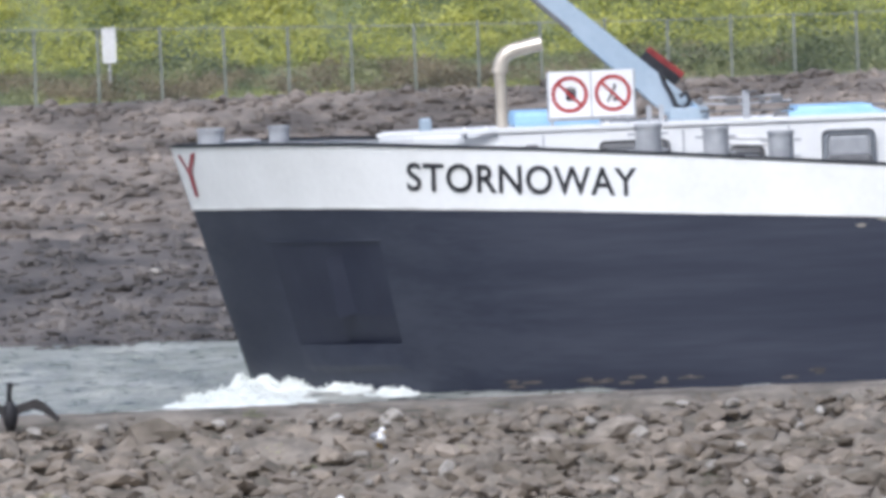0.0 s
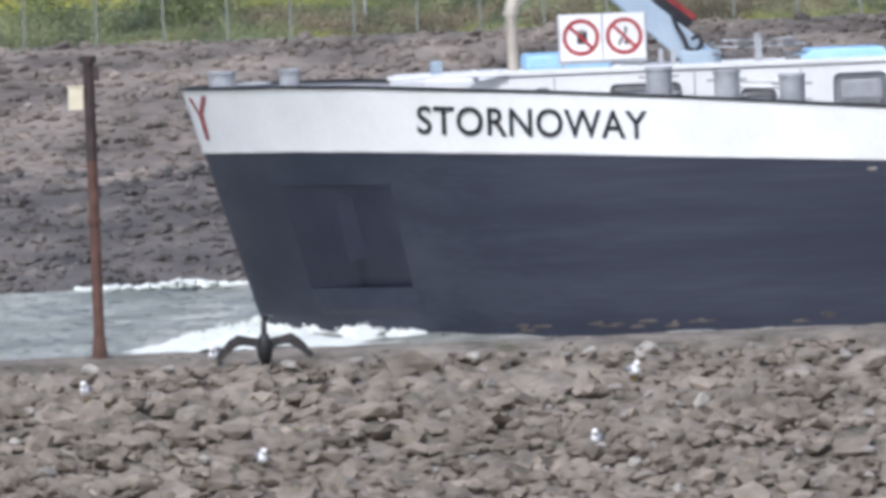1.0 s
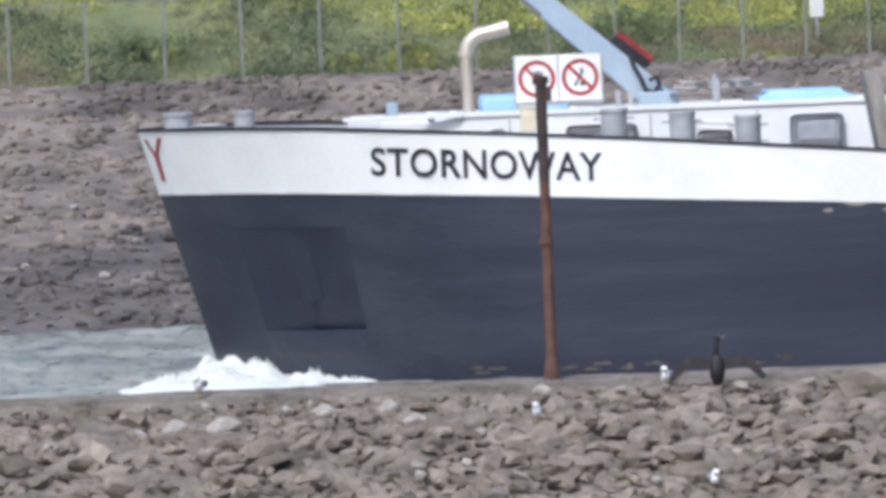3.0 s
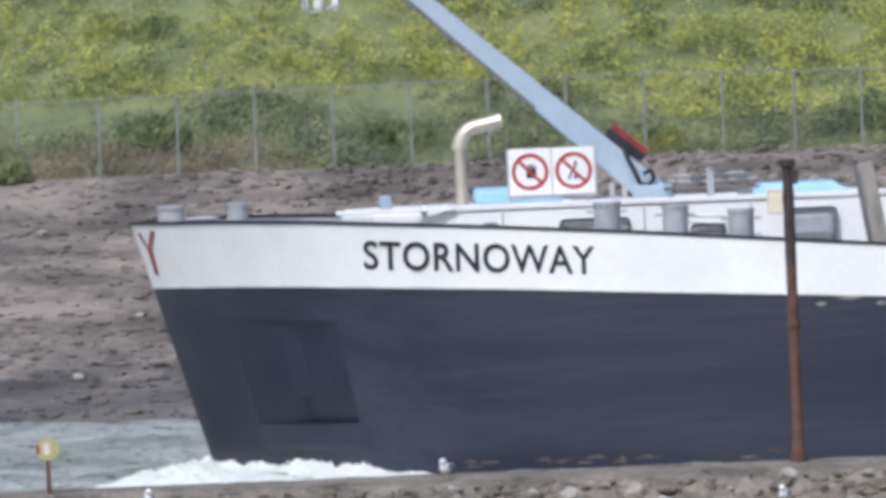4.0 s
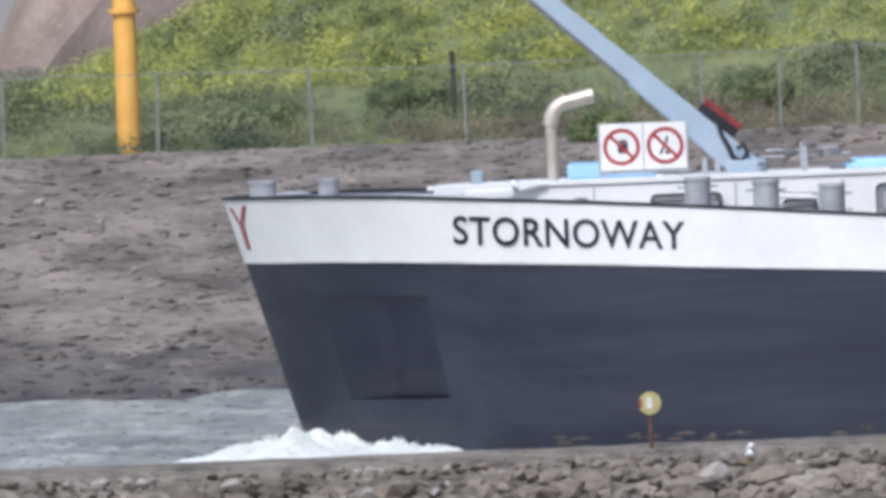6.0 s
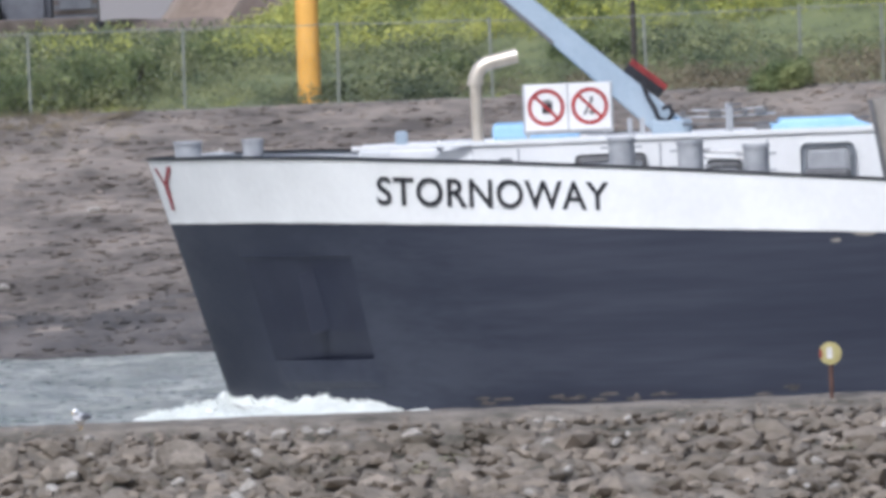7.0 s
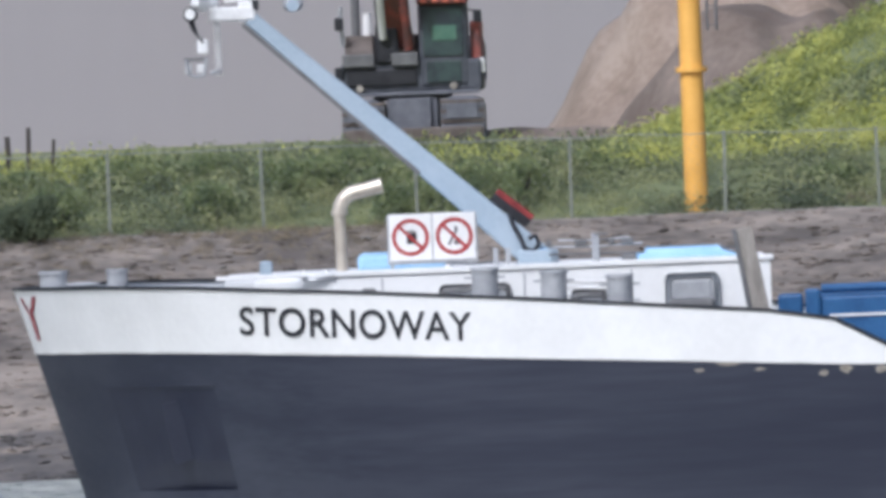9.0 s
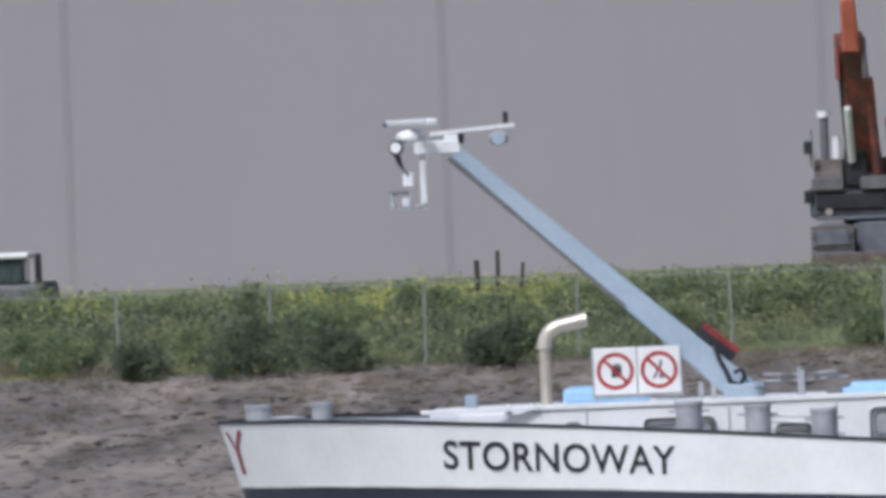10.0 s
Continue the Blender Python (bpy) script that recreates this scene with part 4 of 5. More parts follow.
def shell(levels_at, skip=None, out=0.0):
    bm = bmesh.new()
    for side in (-1, 1):
        cols = []
        for u in US:
            cols.append([bm.verts.new((hull_x(u, z), side * (half_breadth(u, z) + out), z)) for z in levels_at(u)])
        for i in range(len(US) - 1):
            for j in range(len(cols[0]) - 1):
                if skip and skip(i, j):
                    continue
                bm.faces.new((cols[i][j], cols[i + 1][j], cols[i + 1][j + 1], cols[i][j + 1]))
    bmesh.ops.remove_doubles(bm, verts=bm.verts, dist=0.002)
    return bm


def band(u):
    return float(np.interp(u, BAND_X, BAND_Z))


def top(u):
    return float(np.interp(u, TOP_X, TOP_Z))


def dark_levels(u):
    b = band(u)
    return [min(z, b - 0.3 + 0.03 * j) for j, z in enumerate(LEVELS)] + [b]


PU = (US.index(1.1), US.index(2.92))
PZ = (LEVELS.index(0.76), LEVELS.index(2.38))
part("hull", shell(dark_levels, lambda i, j: PU[0] <= i < PU[1] and PZ[0] <= j < PZ[1]), M_HULL, ship, "dark blue-grey hull plating", smooth=True)
for side in (-1, 1):
    bm = bmesh.new()
    us, zs = US[PU[0]:PU[1] + 1], sorted(set(LEVELS[PZ[0]:PZ[1] + 1] + [0.9, 1.05, 1.22]))

    def depth(u, z):
        return (0.012 + 0.085 * max(0.0, 1 - (z - zs[0]) / 0.46)) * min(1, 0.02 + (u - us[0]) / 0.9)

    inner = [[bm.verts.new((hull_x(u, z) + 0.4 * depth(u, z), side * (half_breadth(u, z) - depth(u, z)), z)) for z in zs] for u in us]
    outer = [[bm.verts.new((hull_x(u, z), side * half_breadth(u, z), z)) for z in zs] for u in us]
    n, m = len(us) - 1, len(zs) - 1
    for i in range(n):
        for j in range(m):
            bm.faces.new((inner[i][j], inner[i + 1][j], inner[i + 1][j + 1], inner[i][j + 1]))
        for j in (0, m):
            bm.faces.new((inner[i][j], inner[i + 1][j], outer[i + 1][j], outer[i][j]))
    for j in range(m):
        for i in (0, n):
            bm.faces.new((inner[i][j], inner[i][j + 1], outer[i][j + 1], outer[i][j]))
    # the recess shade sits in this darker colour, besides the modelled depth
    pocket = part("anchor_pocket", bm, M_POCKETSHADE, ship, "recessed anchor pocket, its shade painted in as a darker hull colour")
    bm = bmesh.new()

    def on(x, z, out):
        p = hull_point(x, z, out)
        return (p.x, p.y * -side, p.z)

    bm = bmesh.new()
    rows_ = [[bm.verts.new(on(1.98 + 0.05 * (0.75 - z) + (1.68 + 0.07 * (0.75 - z)) * i / 9, z, 0.004 + (o - 0.004) * math.sin(math.pi * i / 9) ** 0.6)) for i in range(10)] for z, o in ((0.75, 0.004), (0.42, 0.045), (0.30, 0.004))]
    for r0, r1 in zip(rows_, rows_[1:]):
        for i in range(9):
            bm.faces.new((r0[i], r0[i + 1], r1[i + 1], r1[i]))
    part("chute_plate", bm, M_HULL, pocket, "sloping plate under the anchor pocket")
    # the anchor plate takes the same painted shade as the pocket
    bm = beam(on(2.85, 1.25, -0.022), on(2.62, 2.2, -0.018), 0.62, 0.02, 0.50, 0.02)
    part("anchor", bm, M_POCKETSHADE, pocket)
    bm = pipe([on(x, 2.44, 0.004) for x in np.arange(1.45, 3.32, 0.15)], 0.016, 6)
    part("pocket_lip", bm, M_HULL, pocket)


def strake(z0, z1, out, thick):
    """A plated strip of the bow, outside and inside faces."""
    bm = bmesh.new()
    for side in (-1, 1):
        rows = []
        for u in US:
            if u > 15:
                break
            a, b = z0(u), z1(u)
            q = []
            for z, o in ((a, out), ((a + b) / 2, out), (b, out), (b, out - thick), (a, out - thick)):
                p = hull_point(hull_x(max(u, 0.002), z), z, o) if o > 0 else hull_point(hull_x(u + thick * max(0.3, 1 - u), z), z, 0.0) + Vector((0, min(thick, 0.2 * u), 0))
                q.append(bm.verts.new((p.x, side * max(0.0, -p.y) if u > 0 else 0.0, p.z)))
            rows.append(q)
        for r0, r1 in zip(rows, rows[1:]):
            for j in range(5):
                bm.faces.new((r0[j], r1[j], r1[(j + 1) % 5], r0[(j + 1) % 5]))
    bmesh.ops.remove_doubles(bm, verts=bm.verts, dist=0.001)
    return bm


part("bulwark", strake(lambda u: band(u) + 0.002, lambda u: top(u) - 0.04, 0.012, 0.09), M_WHITE, ship, "white painted bulwark", smooth=True)
part("bulwark_rail", strake(lambda u: top(u) - 0.045, top, 0.035, 0.14), M_BLACK, ship, "thin black rail on the bulwark")
part("rubbing_strake", strake(lambda u: band(u) - 0.03, lambda u: band(u) + 0.012, 0.022, 0.03), M_DIRTYWHITE, ship, "pale edge under the bulwark")
bm = bmesh.new()
prev = None
for u in US[2:]:
    z = min(top(u) - 0.95, 2.95) if u < 13 else top(u) - 0.1
    hb = half_breadth(u, z) - 0.08
    cur = [bm.verts.new((hull_x(u, z), y, z)) for y in (-hb, hb)]
    if prev:
        bm.faces.new((prev[0], cur[0], cur[1], prev[1]))
    prev = cur
part("deck", bm, M_DECK, ship)


def wrap(mesh_verts, side_out):
    for v in mesh_verts:
        v.co = hull_point(v.co.x, v.co.z, side_out)


# the name on the bulwark
curve = bpy.data.curves.new("name_text", "FONT")
curve.body, curve.size, curve.offset, curve.space_character = "STORNOWAY", 1.0, 0.013, 1.05
txt = bpy.data.objects.new("name_text", curve)
scene.collection.objects.link(txt)
bpy.context.view_layer.update()
me = bpy.data.meshes.new_from_object(txt.evaluated_get(bpy.context.evaluated_depsgraph_get()))
bpy.data.objects.remove(txt)
bm = bmesh.new()
bm.from_mesh(me)
bmesh.ops.triangulate(bm, faces=bm.faces)
x0, x1 = min(v.co.x for v in bm.verts), max(v.co.x for v in bm.verts)
z0, z1 = min(v.co.y for v in bm.verts), max(v.co.y for v in bm.verts)
for v in bm.verts:
    a, b = (v.co.x - x0) / (x1 - x0), (v.co.y - z0) / (z1 - z0)
    v.co = Vector((3.71 + 3.64 * a, 0, 3.22 - 0.235 * a + 0.455 * b))
wrap(bm.verts, 0.024)
part("name_lettering", bm, M_BLACK, ship, "black painted ship name")

# the red mark beside the stem
bm = bmesh.new()
for p, q, w in (((0.375, 3.91), (0.315, 3.60), 0.06), ((0.315, 3.62), (0.42, 3.20), 0.06), ((0.15, 3.88), (0.315, 3.58), 0.04)):
    last = None
    for k in range(7):
        x, z = p[0] + (q[0] - p[0]) * k / 6, p[1] + (q[1] - p[1]) * k / 6
        ww = w * (1.1 - 0.25 * k / 6)
        cur = [bm.verts.new((x - ww / 2, 0, z)), bm.verts.new((x, 0, z)), bm.verts.new((x + ww / 2, 0, z))]
        if last:
            bm.faces.new((last[0], last[1], cur[1], cur[0])), bm.faces.new((last[1], last[2], cur[2], cur[1]))
        last = cur
wrap(bm.verts, 0.03)
part("red_mark", bm, M_MARK, ship, "red forked mark painted by the stem")

# worn paint under the bulwark
g = random.Random(5)
for x, dz, w, h in ((10.9, -0.17, 0.16, 0.06), (11.35, -0.05, 0.36, 0.07), (11.85, -0.13, 0.18, 0.06), (12.85, -0.17, 0.16, 0.1), (13.2, -0.1, 0.22, 0.14), (13.75, -0.1, 0.2, 0.13), (14.3, -0.15, 0.26, 0.1)):
    bm = bmesh.new()
    z = band(x) + dz
    bm.faces.new([bm.verts.new((x + w / 2 * math.cos(a) * g.uniform(0.7, 1.2), 0, z + h / 2 * math.sin(a) * g.uniform(0.7, 1.2))) for a in np.arange(0, 6.2, 0.62)])
    wrap(bm.verts, 0.012)
    part("scuff", bm, M_SCUFF, ship, "bare scuffed patch")

# low white deckhouse behind the bulwark
bm = bmesh.new()
plan = [(3.4, -0.9), (3.9, -2.2), (5.2, -3.5), (12.1, -3.5), (12.1, 3.5), (5.2, 3.5), (3.9, 2.2), (3.4, 0.9)]
low = [bm.verts.new((x, y, 2.7)) for x, y in plan]
mid = [bm.verts.new((x, y, 4.0)) for x, y in plan]
cap = [bm.verts.new((x + (0.06 if x < 6 else -0.06), y * 0.985, 4.10)) for x, y in plan]
for a, b in ((low, mid), (mid, cap)):
    for i in range(8):
        bm.faces.new((a[i], a[(i + 1) % 8], b[(i + 1) % 8], b[i]))
bm.faces.new(cap)
house = part("deckhouse", bm, M_WHITE, ship, "low white deckhouse behind the bulwark")
part("coaming", box(5.15, 12.15, -3.54, -3.46, 4.05, 4.14, 0.015), M_WHITE, house)
part("front_ledge", beam((3.3, -2.6, 4.08), (5.2, -3.52, 4.10), 0.07, 0.25, 0.07, 0.2), M_WHITE, house)
for x in (5.95, 8.2, 9.9):
    part("seam", box(x - 0.012, x + 0.012, -3.515, -3.5, 2.8, 4.0), M_GREY, house)
for x0, x1, z1 in ((6.84, 7.98, 3.86), (8.92, 9.5, 3.70)):
    fr = part("window_frame", box(x0, x1, -3.57, -3.5, 3.1, z1, 0.09), M_DARKGREY, house, "dark rounded opening in the deckhouse side")
    part("shutter", box(x0 + 0.1, x1 - 0.08, -3.60, -3.56, 3.1, z1 - 0.12, 0.06), M_GREY, fr)
fr = part("window_frame", box(10.42, 11.28, -3.56, -3.5, 3.25, 3.90, 0.10), M_DECK, house)
part("shutter", box(10.50, 11.20, -3.60, -3.54, 3.3, 3.83, 0.08), M_GREY, fr, "grey shutter with rounded corners")
part("hatch_cover", box(5.55, 6.95, -1.6, 1.8, 4.1, 4.36, 0.07), M_SKYBLUE, house, "bright blue hatch cover")
bm = box(9.9, 11.6, -1.4, 1.6, 4.08, 4.27, 0.05)
for v in bm.verts:
    if v.co.z > 4.2:
        v.co.x = 10.75 + (v.co.x - 10.75) * 0.72
part("hatch_cover", bm, M_SKYBLUE, house, "bright blue hatch cover")
part("hatch_edge", box(9.75, 10.0, -1.45, -1.2, 4.08, 4.2, 0.03), M_DARKGREY, house)
part("fan_box", box(4.0, 4.2, -2.3, -2.0, 4.08, 4.33, 0.04), M_LBLUE, house)
for x in (4.7, 5.05, 7.0):
    part("vent_stub", rod((x, -3.1, 4.0), (x, -3.1, 4.17), 0.05), M_WHITE, house)

# pipes and valves on the deckhouse
g = random.Random(9)
for z, xa, xb in ((4.46, 8.75, 9.9), (4.36, 8.6, 10.1), (4.24, 8.6, 11.6), (4.17, 6.9, 8.0)):
    part("deck_pipe", pipe([(xa, -0.6, z), ((xa + xb) / 2, -0.6, z - 0.02), (xb, -0.6, z + 0.01)], 0.018, 8), M_GREY if z > 4.3 else M_DARKGREY, ship)
for x, w in ((9.12, 0.2), (9.85, 0.2), (8.6, 0.1), (9.6, 0.1)):
    part("pipe_clamp", box(x - w / 2, x + w / 2, -0.66, -0.54, 4.36, 4.46, 0.02), M_DARKGREY, ship)
for x, h in ((9.35, 0.46),):
    part("valve_post", box(x - 0.06, x + 0.06, -0.72, -0.5, 4.1, 4.1 + h, 0.02), M_GREY, ship)
part("handwheel", rod((9.42, -0.62, 4.52), (9.42, -0.62, 4.55), 0.13, None, 16), M_DARKGREY, ship)
for x in (7.75, 7.95):
    part("support", box(x - 0.04, x + 0.04, -1.2, -1.1, 4.1, 4.38, 0.01), M_GREY, ship)

# gooseneck vent
arc = [(5.32, -3.0, 3.9), (5.31, -3.0, 5.05)]
for k in range(1, 7):
    a = k / 6 * math.pi / 2 * 0.9
    arc.append((5.31 + 0.3 * (1 - math.cos(a)), -3.0, 5.05 + 0.33 * math.sin(a)))
arc.append((6.0, -3.0, 5.47))
vent = part("gooseneck_vent", pipe(arc[:2], 0.095, 14), M_STEEL, ship, "bare metal gooseneck vent pipe", smooth=True)
part("elbow", pipe(arc[1:], 0.12, 14), M_STEEL, vent, smooth=True)
part("collar", rod((5.31, -3.0, 5.02), (5.31, -3.0, 5.1), 0.13, None, 16), M_STEEL, vent)

# the two prohibition signs
frame_part = part("sign_frame", box(6.05, 7.48, -2.98, -2.94, 4.20, 5.0, 0.01), M_GREY, ship)
for x in (6.12, 7.35):
    part("sign_leg", rod((x, -2.94, 4.0), (x, -2.94, 4.6), 0.025, None, 8), M_GREY, frame_part)
for cx in (6.42, 7.115):
    cz, y = 4.625, -2.99
    board = part("sign_board", box(cx - 0.338, cx + 0.338, y - 0.012, y + 0.008, cz - 0.37, cz + 0.37, 0.006), M_WHITE, ship, "square white prohibition sign")
    part("red_ring", ring((cx, y - 0.014, cz), 0.235, 0.295, 0.008), M_RED, board)
    part("red_bar", beam((cx - 0.18, y - 0.024, cz + 0.18), (cx + 0.18, y - 0.024, cz - 0.18), 0.05, 0.008, 0.05, 0.008, (0, 1, 0)), M_RED, board)
    if cx < 6.8:
        bm = box(cx - 0.06, cx + 0.10, y - 0.02, y - 0.013, cz - 0.10, cz + 0.05, 0.0)
        for k in range(4):
            box(cx - 0.06 + k * 0.042, cx - 0.03 + k * 0.042, y - 0.02, y - 0.013, cz + 0.05, cz + 0.13 - 0.02 * abs(k - 1.5), 0.0, bm)
        part("pictogram", bm, M_BLACK, board, "black open palm pictogram")
    else:
        bm = beam((cx - 0.09, y - 0.017, cz - 0.14), (cx + 0.02, y - 0.017, cz + 0.06), 0.04, 0.006, 0.035, 0.006, (0, 1, 0))
        ball((cx + 0.03, y - 0.014, cz + 0.1), 0.045, 1, (0.7, 0.1, 1.4), bm)
        ball((cx + 0.04, y - 0.014, cz - 0.1), 0.06, 1, (1.0, 0.1, 0.7), bm)
        part("pictogram", bm, M_DARKGREY, board, "dark burning match pictogram")

# scuffed paint along the waterline
sc = np.random.RandomState(77)
for k in range(22):
    x = float(sc.uniform(6.2, 8.2) if k < 15 else sc.uniform(4.8, 5.5) if k < 19 else sc.uniform(9.5, 10.6))
    z, l, h = float(sc.uniform(-0.02, 0.09)), float(sc.uniform(0.08, 0.34)), float(sc.uniform(0.03, 0.09))
    bm = bmesh.new()
    bm.faces.new([bm.verts.new(hull_point(x + dx * l, z + dz * h, 0.008)) for dx, dz in ((0, 0.1), (0.4, 0), (1, 0.2), (0.9, 0.9), (0.5, 1), (0.1, 0.7))])
    part("paint_scuff", bm, M_LOWSCUFF, ship, "scuffed brownish paint at the waterline")

# bollards and fairleads along the near edge
for x, y, z0, z1, w in ((0.66, -0.35, 4.0, 4.29, 0.46), (1.73, -2.4, 3.2, 4.31, 0.35), (7.58, -5.0, 3.0, 4.13, 0.44), (8.66, -5.0, 3.0, 4.04, 0.43), (9.70, -5.0, 3.0, 3.94, 0.43)):
    b = part("bollard", rod((x, y, z0 - 0.4), (x, y, z1 - 0.05), w * 0.47, None, 20), M_GREY, ship, "stout grey mooring bollard")
    part("bollard_cap", rod((x, y, z1 - 0.06), (x, y, z1), w * 0.52, w * 0.5, 20), M_GREY, b)
    for s in (-1, 1):
        if x > 5:
            for dz in (0.16, 0.42):
                part("horn", rod((x, y, z1 - dz), (x + s * 0.32, y, z1 - dz), 0.018, None, 8), M_GREY, b)
for x in (1.15,):
    z = top(x) if x > 2 else 4.06
    part("fairlead", ball((x, -4.6 if x > 2 else -1.8, z + 0.01), 0.13, 2, (2.4, 0.9, 0.7 if x > 2 else 0.35)), M_GREY, ship, smooth=True)
part("winch", box(10.45, 11.2, -4.4, -3.9, 2.9, 3.5, 0.08), M_DARKGREY, ship)
part("cleat", box(5.62, 5.86, -4.3, -4.1, 3.5, 3.86, 0.05), M_DARKGREY, ship)

for z in (3.84, 3.74):
    part("bitt_bar", rod((8.66, -4.98, z + 0.03), (9.70, -4.98, z - 0.03), 0.03, None, 8), M_DIRTYWHITE, ship)

# leaning gangplank
M_PLANK = material("weathered_plank", (0.20, 0.185, 0.165), (0.38, 0.35, 0.31), 0.85, 3, 20, 0.2, stretch=(3, 1, 0.4))
plank = part("gangplank", beam((11.66, -5.0, 4.58), (11.92, -5.0, 3.05), 0.30, 0.08, 0.34, 0.08), M_PLANK, ship, "weathered grey-brown gangplank on end")
part("plank_edge", beam((11.53, -5.05, 4.57), (11.78, -5.05, 3.05), 0.07, 0.05, 0.08, 0.05), M_DARKGREY, plank)

# folded mast with radar head
mast = part("mast", beam((8.60, 0, 4.02), (3.95, 0, 8.22), 0.48, 0.40, 0.23, 0.25), M_LBLUE, ship, "light blue hinged mast lowered forward")
d = (Vector((3.95, 0, 8.22)) - Vector((8.66, 0, 4.04))).normalized()
n = Vector((-d.z, 0, d.x))
n = n if n.z < 0 else -n
P = Vector((8.66, 0, 4.04))
part("under_plate", beam(P + n * 0.20 + d * 2.6, Vector((3.95, 0, 8.22)) + n * 0.15, 0.07, 0.36, 0.08, 0.22), M_DARKGREY, mast, "dark grey underside flange")
c0, c1 = Vector((8.36, 0, 4.82)) + n * 0.09, Vector((7.80, 0, 5.28)) + n * 0.09
part("hydraulic_unit", beam(c0, c1, 0.20, 0.3, 0.20, 0.3), M_BLACK, mast, "black hydraulic unit")
part("unit_cover", beam(c0 - n * 0.10, c1 - n * 0.10, 0.10, 0.32, 0.10, 0.32), M_DARKRED, mast, "dark red cover")
part("hose", pipe([(7.98, -0.3, 4.95), (8.05, -0.33, 4.72), (8.16, -0.35, 4.52), (8.22, -0.35, 4.35), (8.36, -0.36, 4.30), (8.45, -0.36, 4.42), (8.40, -0.36, 4.55), (8.28, -0.36, 4.50)], 0.04, 8), M_BLACK, mast)
part("hinge", rod((8.5, -0.3, 4.2), (8.5, 0.3, 4.2), 0.15), M_SKYBLUE, mast)
part("hinge_bracket", box(8.1, 8.75, -0.42, 0.42, 4.0, 4.32, 0.04), M_LBLUE, mast)
head = part("mast_head", box(3.30, 4.05, -0.15, 0.15, 8.18, 8.40, 0.03), M_DIRTYWHITE, ship, "white platform at the mast tip")
part("bracket", box(3.78, 4.02, -0.12, 0.12, 8.15, 8.48, 0.03), M_WHITE, head)
part("crossbar", beam((3.55, 0.1, 8.50), (4.92, 0.1, 8.60), 0.07, 0.10, 0.07, 0.10), M_DIRTYWHITE, head)
part("dome", ball((3.25, 0, 8.47), 0.21, 2, (1.15, 1.0, 0.62)), M_WHITE, head, smooth=True)
part("searchlight", rod((3.02, -0.05, 8.30), (3.02, -0.22, 8.30), 0.10, 0.12, 16), M_BLACK, head)
part("searchlight_lens", disc((3.01, -0.235, 8.31), 0.085, 0.02), M_LAMP, head, "bright searchlight lens")
part("horn", beam((3.02, -0.1, 8.2), (3.10, -0.1, 7.98), 0.10, 0.1, 0.05, 0.06), M_BLACK, head)
part("drop_post", box(3.38, 3.48, -0.05, 0.05, 7.32, 8.2, 0.015), M_DIRTYWHITE, head)
part("navigation_lamp", box(3.10, 3.28, -0.1, 0.08, 7.66, 7.9, 0.04), M_WHITE, head)
part("lamp_tray", box(2.88, 3.25, -0.1, 0.1, 7.56, 7.61, 0.01), M_DARKGREY, head)
part("lamp_guard", pipe([(2.92, -0.1, 7.58), (2.95, -0.1, 7.34), (3.05, -0.1, 7.30), (3.2, -0.1, 7.32), (3.24, -0.1, 7.6)], 0.025, 8), M_GREY, head)
part("lamp_body", box(3.08, 3.2, -0.12, 0.06, 7.36, 7.5, 0.03), M_DIRTYWHITE, head)
part("lamp_bracket", beam((3.02, -0.1, 8.1), (3.2, -0.1, 7.85), 0.05, 0.05, 0.05, 0.05), M_DARKGREY, head)
part("stay", rod((3.48, -0.05, 7.4), (3.3, -0.05, 7.35), 0.03), M_GREY, head)
part("lamp_guard", box(2.90, 3.0, -0.06, 0.06, 7.36, 7.55, 0.02), M_DIRTYWHITE, head)
part("camera_housing", ball((4.66, -0.05, 8.40), 0.15, 2, (1.15, 0.8, 0.85)), M_GREY, head, smooth=True)
part("camera_window", disc((4.66, -0.16, 8.39), 0.10, 0.03), M_LBLUE, head)
part("aerial", rod((4.78, 0.1, 8.6), (4.78, 0.1, 8.82), 0.04), M_BLACK, head)
part("aerial", rod((4.06, -0.12, 8.34), (4.06, -0.12, 8.5), 0.05), M_BLACK, head)
radar = part("radar_scanner", box(-1.45, 1.45, -0.09, 0.09, -0.055, 0.055, 0.03), M_WHITE, ship, "long white radar scanner bar")
radar.location = (3.26, 0, 8.70)
part("scanner_tip", box(-1.5, -1.25, -0.092, -0.088, -0.05, 0.03), M_BLUE, radar, "blue marking")

# blue tank deck behind the bulwark
part("tank_trunk", box(12.85, 80, -4.2, 4.2, 2.2, 3.44, 0.04), M_BLUE, ship, "deep blue tank deck coaming")
part("white_line", box(13.0, 80, -4.23, -4.2, 3.12, 3.16), M_WHITE, ship, "thin white line along the coaming")
part("corner_post", box(12.62, 12.86, -4.3, -4.0, 2.6, 3.58, 0.05), M_BLUE, ship)
part("valve_box", box(12.2, 12.6, -3.6, -2.9, 2.6, 3.5, 0.06), M_BLUE, ship)
part("deck_main", pipe([(12.9, -2.6, 3.55), (40, -2.6, 3.5), (78, -2.6, 3.5)], 0.07, 12), M_BLUE, ship)
for x in np.arange(14.5, 78, 4):
    part("coaming_rib", box(x - 0.05, x + 0.05, -4.3, -4.2, 2.3, 3.4, 0.01), M_BLUE, ship)

# ---- bow wave and wash ----
foam_t = stone_templates(6, 1, 17, 0.9)
bow_wave = thing("bow_wave", pose(-3.3, 300, 0), "white foaming bow wave curling along the hull", "bow wave", kind="stuff")
fr_ = np.random.RandomState(40)
foam_parts = []


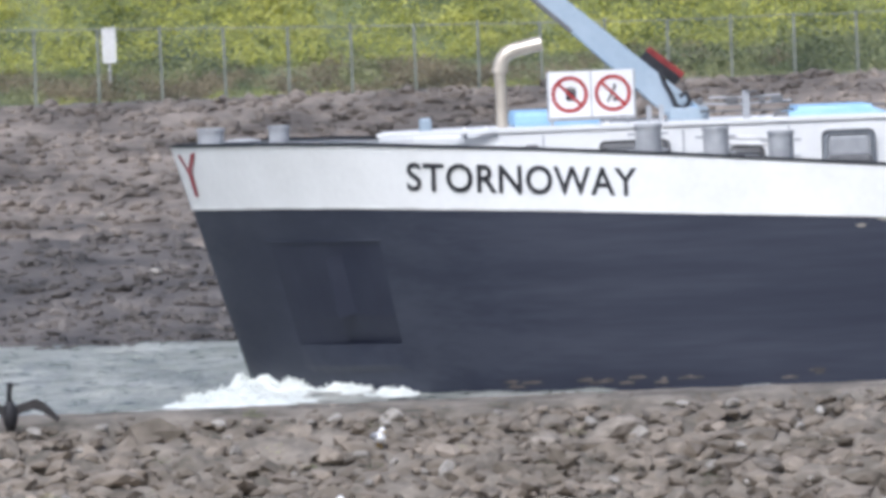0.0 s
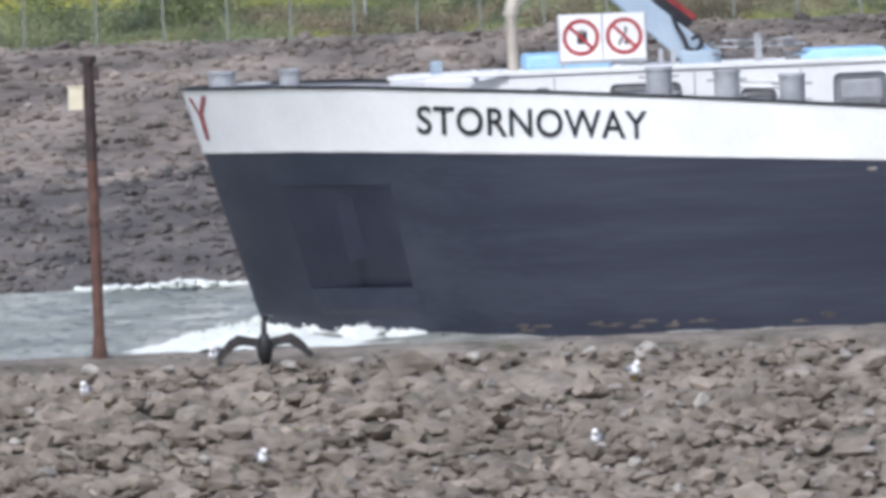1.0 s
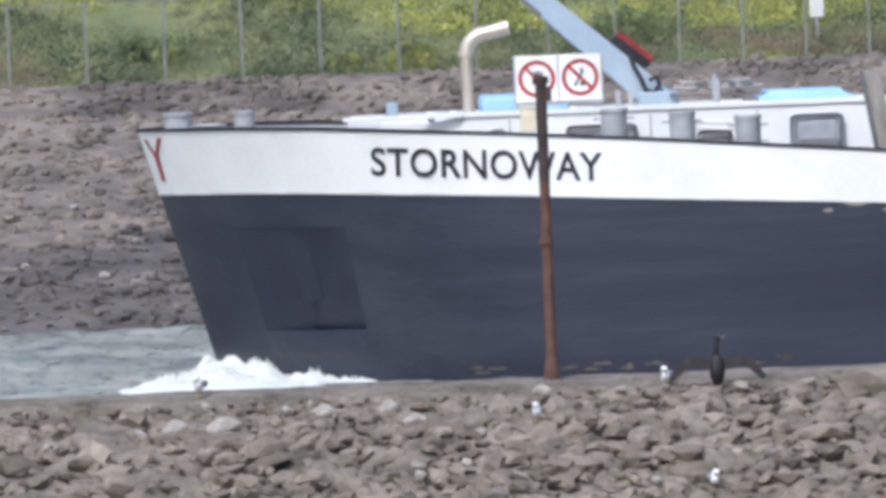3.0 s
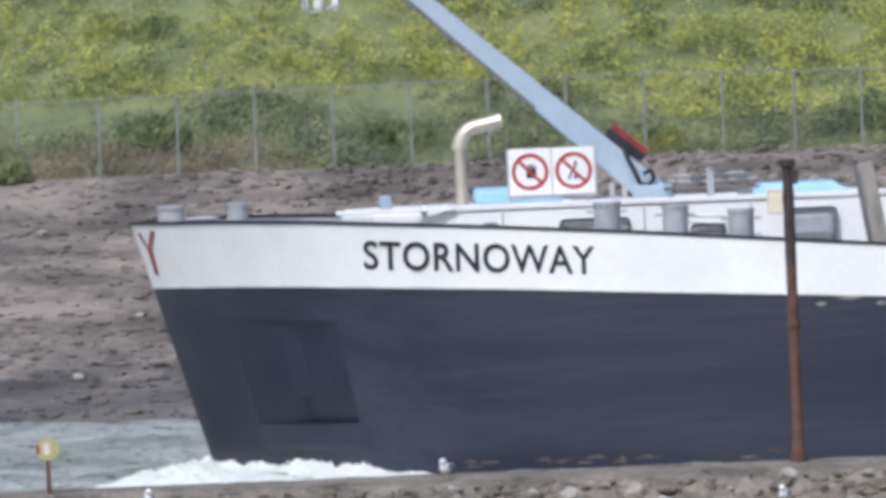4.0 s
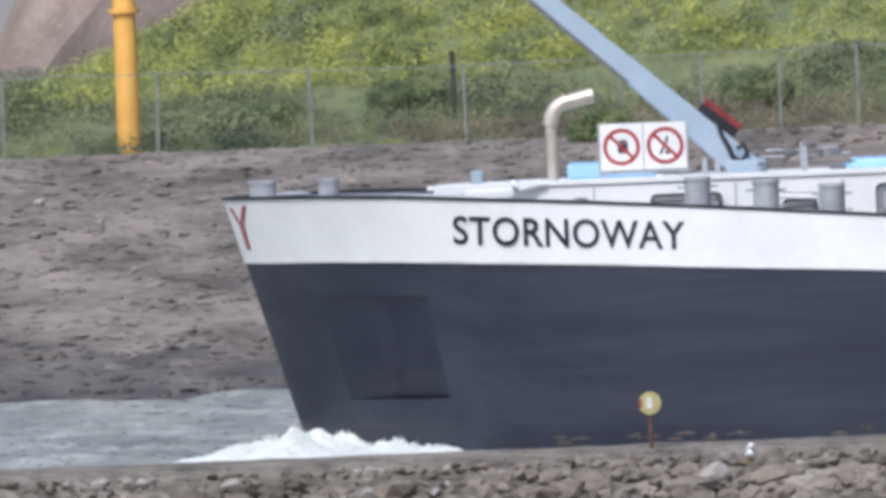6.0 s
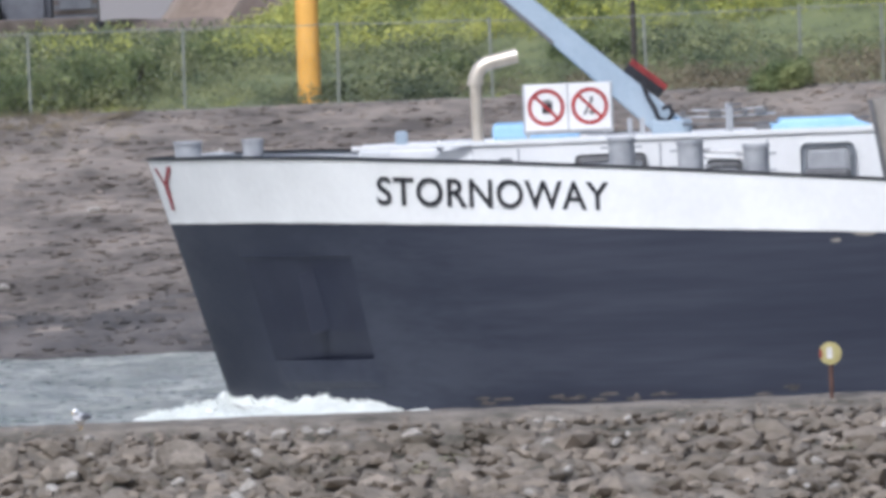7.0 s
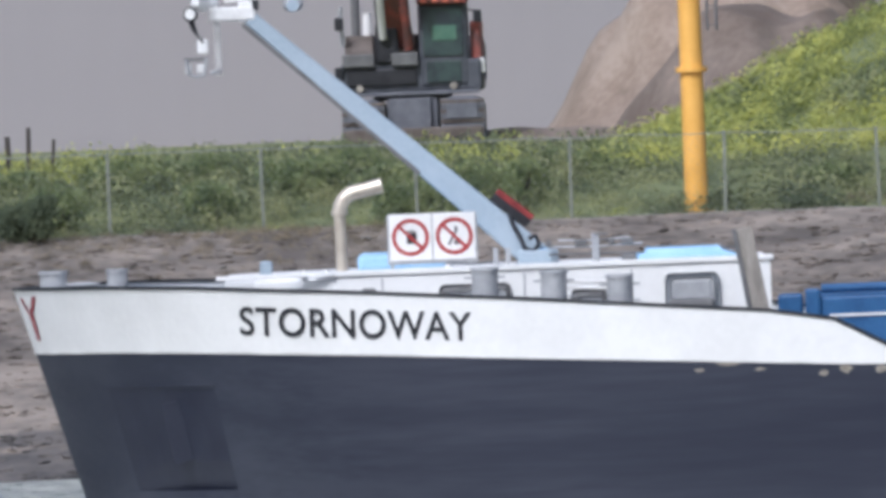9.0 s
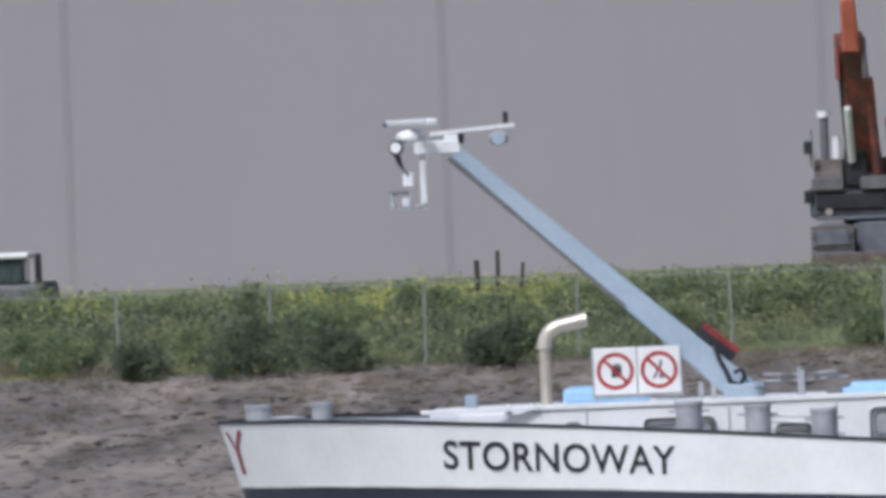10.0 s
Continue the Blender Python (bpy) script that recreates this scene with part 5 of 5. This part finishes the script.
def ruffle(x, y):
    v = Vector((x * 2.2, y * 1.1, 0.3))
    return 0.66 + 0.40 * noise.noise(v) + 0.22 * noise.noise(v * 2.7) + 0.09 * noise.noise(v * 6.1)


def foam_height(kind, x, y):
    """Height of the froth over the water, in the ship's space."""
    off = -y - half_breadth(hull_u(max(x, 1.2), 0), 0)
    if kind == 0:
        h = 0.50 * math.exp(-((x - 1.45) / 0.95) ** 2) * math.exp(-max(off, 0) / 1.3)
    elif kind == 1:
        h = 0.40 * max(0, 1 - abs(x - 2.4) / 2.5) ** 0.8 * math.exp(-max(off, 0) / 1.6)
    else:
        h = 0.40 * max(0, 1 - abs(x - 0.95) / 2.2) * math.exp(-((y + 4.5) / 3.0) ** 2)
    return h * max(0.1, ruffle(x, y)) * 1.35 - 0.12


for kind in range(3):
    nx, ny = 84, 46
    ax, ay = np.linspace(-1.3, 5.6, nx), np.linspace(-7.4, 0.2, ny)
    verts = [(x, y, foam_height(kind, x, y)) for y in ay for x in ax]
    faces = [(j * nx + i, j * nx + i + 1, j * nx + nx + i + 1, j * nx + nx + i) for j in range(ny - 1) for i in range(nx - 1)
             if max(verts[q][2] for q in (j * nx + i, j * nx + i + 1, j * nx + nx + i + 1, j * nx + nx + i)) > -0.09]
    ob = raw("froth", verts, faces, M_FOAM, True)
    ob.parent = bow_wave
    foam_parts.append(ob)
    rows = []
    while len(rows) < 620:
        x, y = fr_.uniform(-0.8, 4.8), fr_.uniform(-7.3, 0)
        h = foam_height(kind, x, y)
        if h < 0.1:
            continue
        s = fr_.uniform(0.015, 0.05)
        rows.append((x, y, h + fr_.exponential(0.015), s * 1.3, s * 1.3, s, fr_.uniform(0, 6.3), fr_.uniform(-0.4, 0.4)))
    ob = scatter("spray", foam_t, rows, M_FOAM, True)
    ob.parent = bow_wave
    foam_parts.append(ob)
rows = []
for _ in range(900):
    x = fr_.uniform(-6.5, 3.5)
    amp = 0.22 * max(0.15, math.sin((x + 6.5) * 1.05) ** 2) * (0.6 + 0.4 * math.sin(x * 2.7))
    s = fr_.uniform(0.05, 0.15)
    rows.append((x, fr_.normal(0, 0.35), fr_.uniform(0, amp), s * 1.8, s * 1.3, s, fr_.uniform(0, 6.3), 0))
wash = tagged(scatter("bank_wash", foam_t, rows, M_FOAM, True), "white wash running along the far stone bank", "foam", kind="stuff")


# ---- what moves ----
def motions():
    rows = [(t, pose(x, y, 0, 0, 0, yaw)) for t, x, y, yaw in SHIP_ROWS]
    walk(ship, rows)
    walk(bow_wave, [(t, pose(x, y, -0.07, 0, 0, yaw)) for t, x, y, yaw in SHIP_ROWS])
    steps = np.arange(0, 10.01, 0.5)
    for k, ob in enumerate(foam_parts):
        k = 2 * (k // 2)
        walk(ob, [(float(t), pose(0.10 * math.sin(2.1 * t + k * 2), 0.05 * math.sin(1.7 * t + k), 0.05 * math.sin(2.6 * t + k * 1.3), 0, 1.0 * math.sin(1.9 * t + k), 1.2 * math.sin(1.3 * t + k))) for t in steps])
    walk(radar, [(float(t), pose(3.26, 0, 8.70, 0, 0, RADAR_0 - RADAR_RATE * float(t))) for t in np.arange(0, 10.01, 0.25)])
    for drum in turning:
        walk(drum, [(float(t), pose(2.58, 0.9, 3.6, 0, 0, 900.0 * (float(t) - 9.2))) for t in np.linspace(0, 10, 126)])
    walk(water, [(0.0, pose(0, 0, 0)), (10.0, pose(-9.0, 0, 0))])
    walk(wash, [(t, pose(x + 5.9, 335.6, float(np.interp(t, [0, 0.5, 1.2, 2.0], [-0.2, 0.06, 0.06, -0.24])))) for t, x, y, yaw in SHIP_ROWS])
    for wing, s in zip(wings, (-1, 1)):
        walk(wing, [(float(t), pose(s * 0.07, 0, 0.37, 0, s * (4 + 5 * math.sin(1.1 * t) + (6 if t > 2.5 else 0)), 0)) for t in steps])


RADAR_0, RADAR_RATE = 1425.0, 150.0
motions()
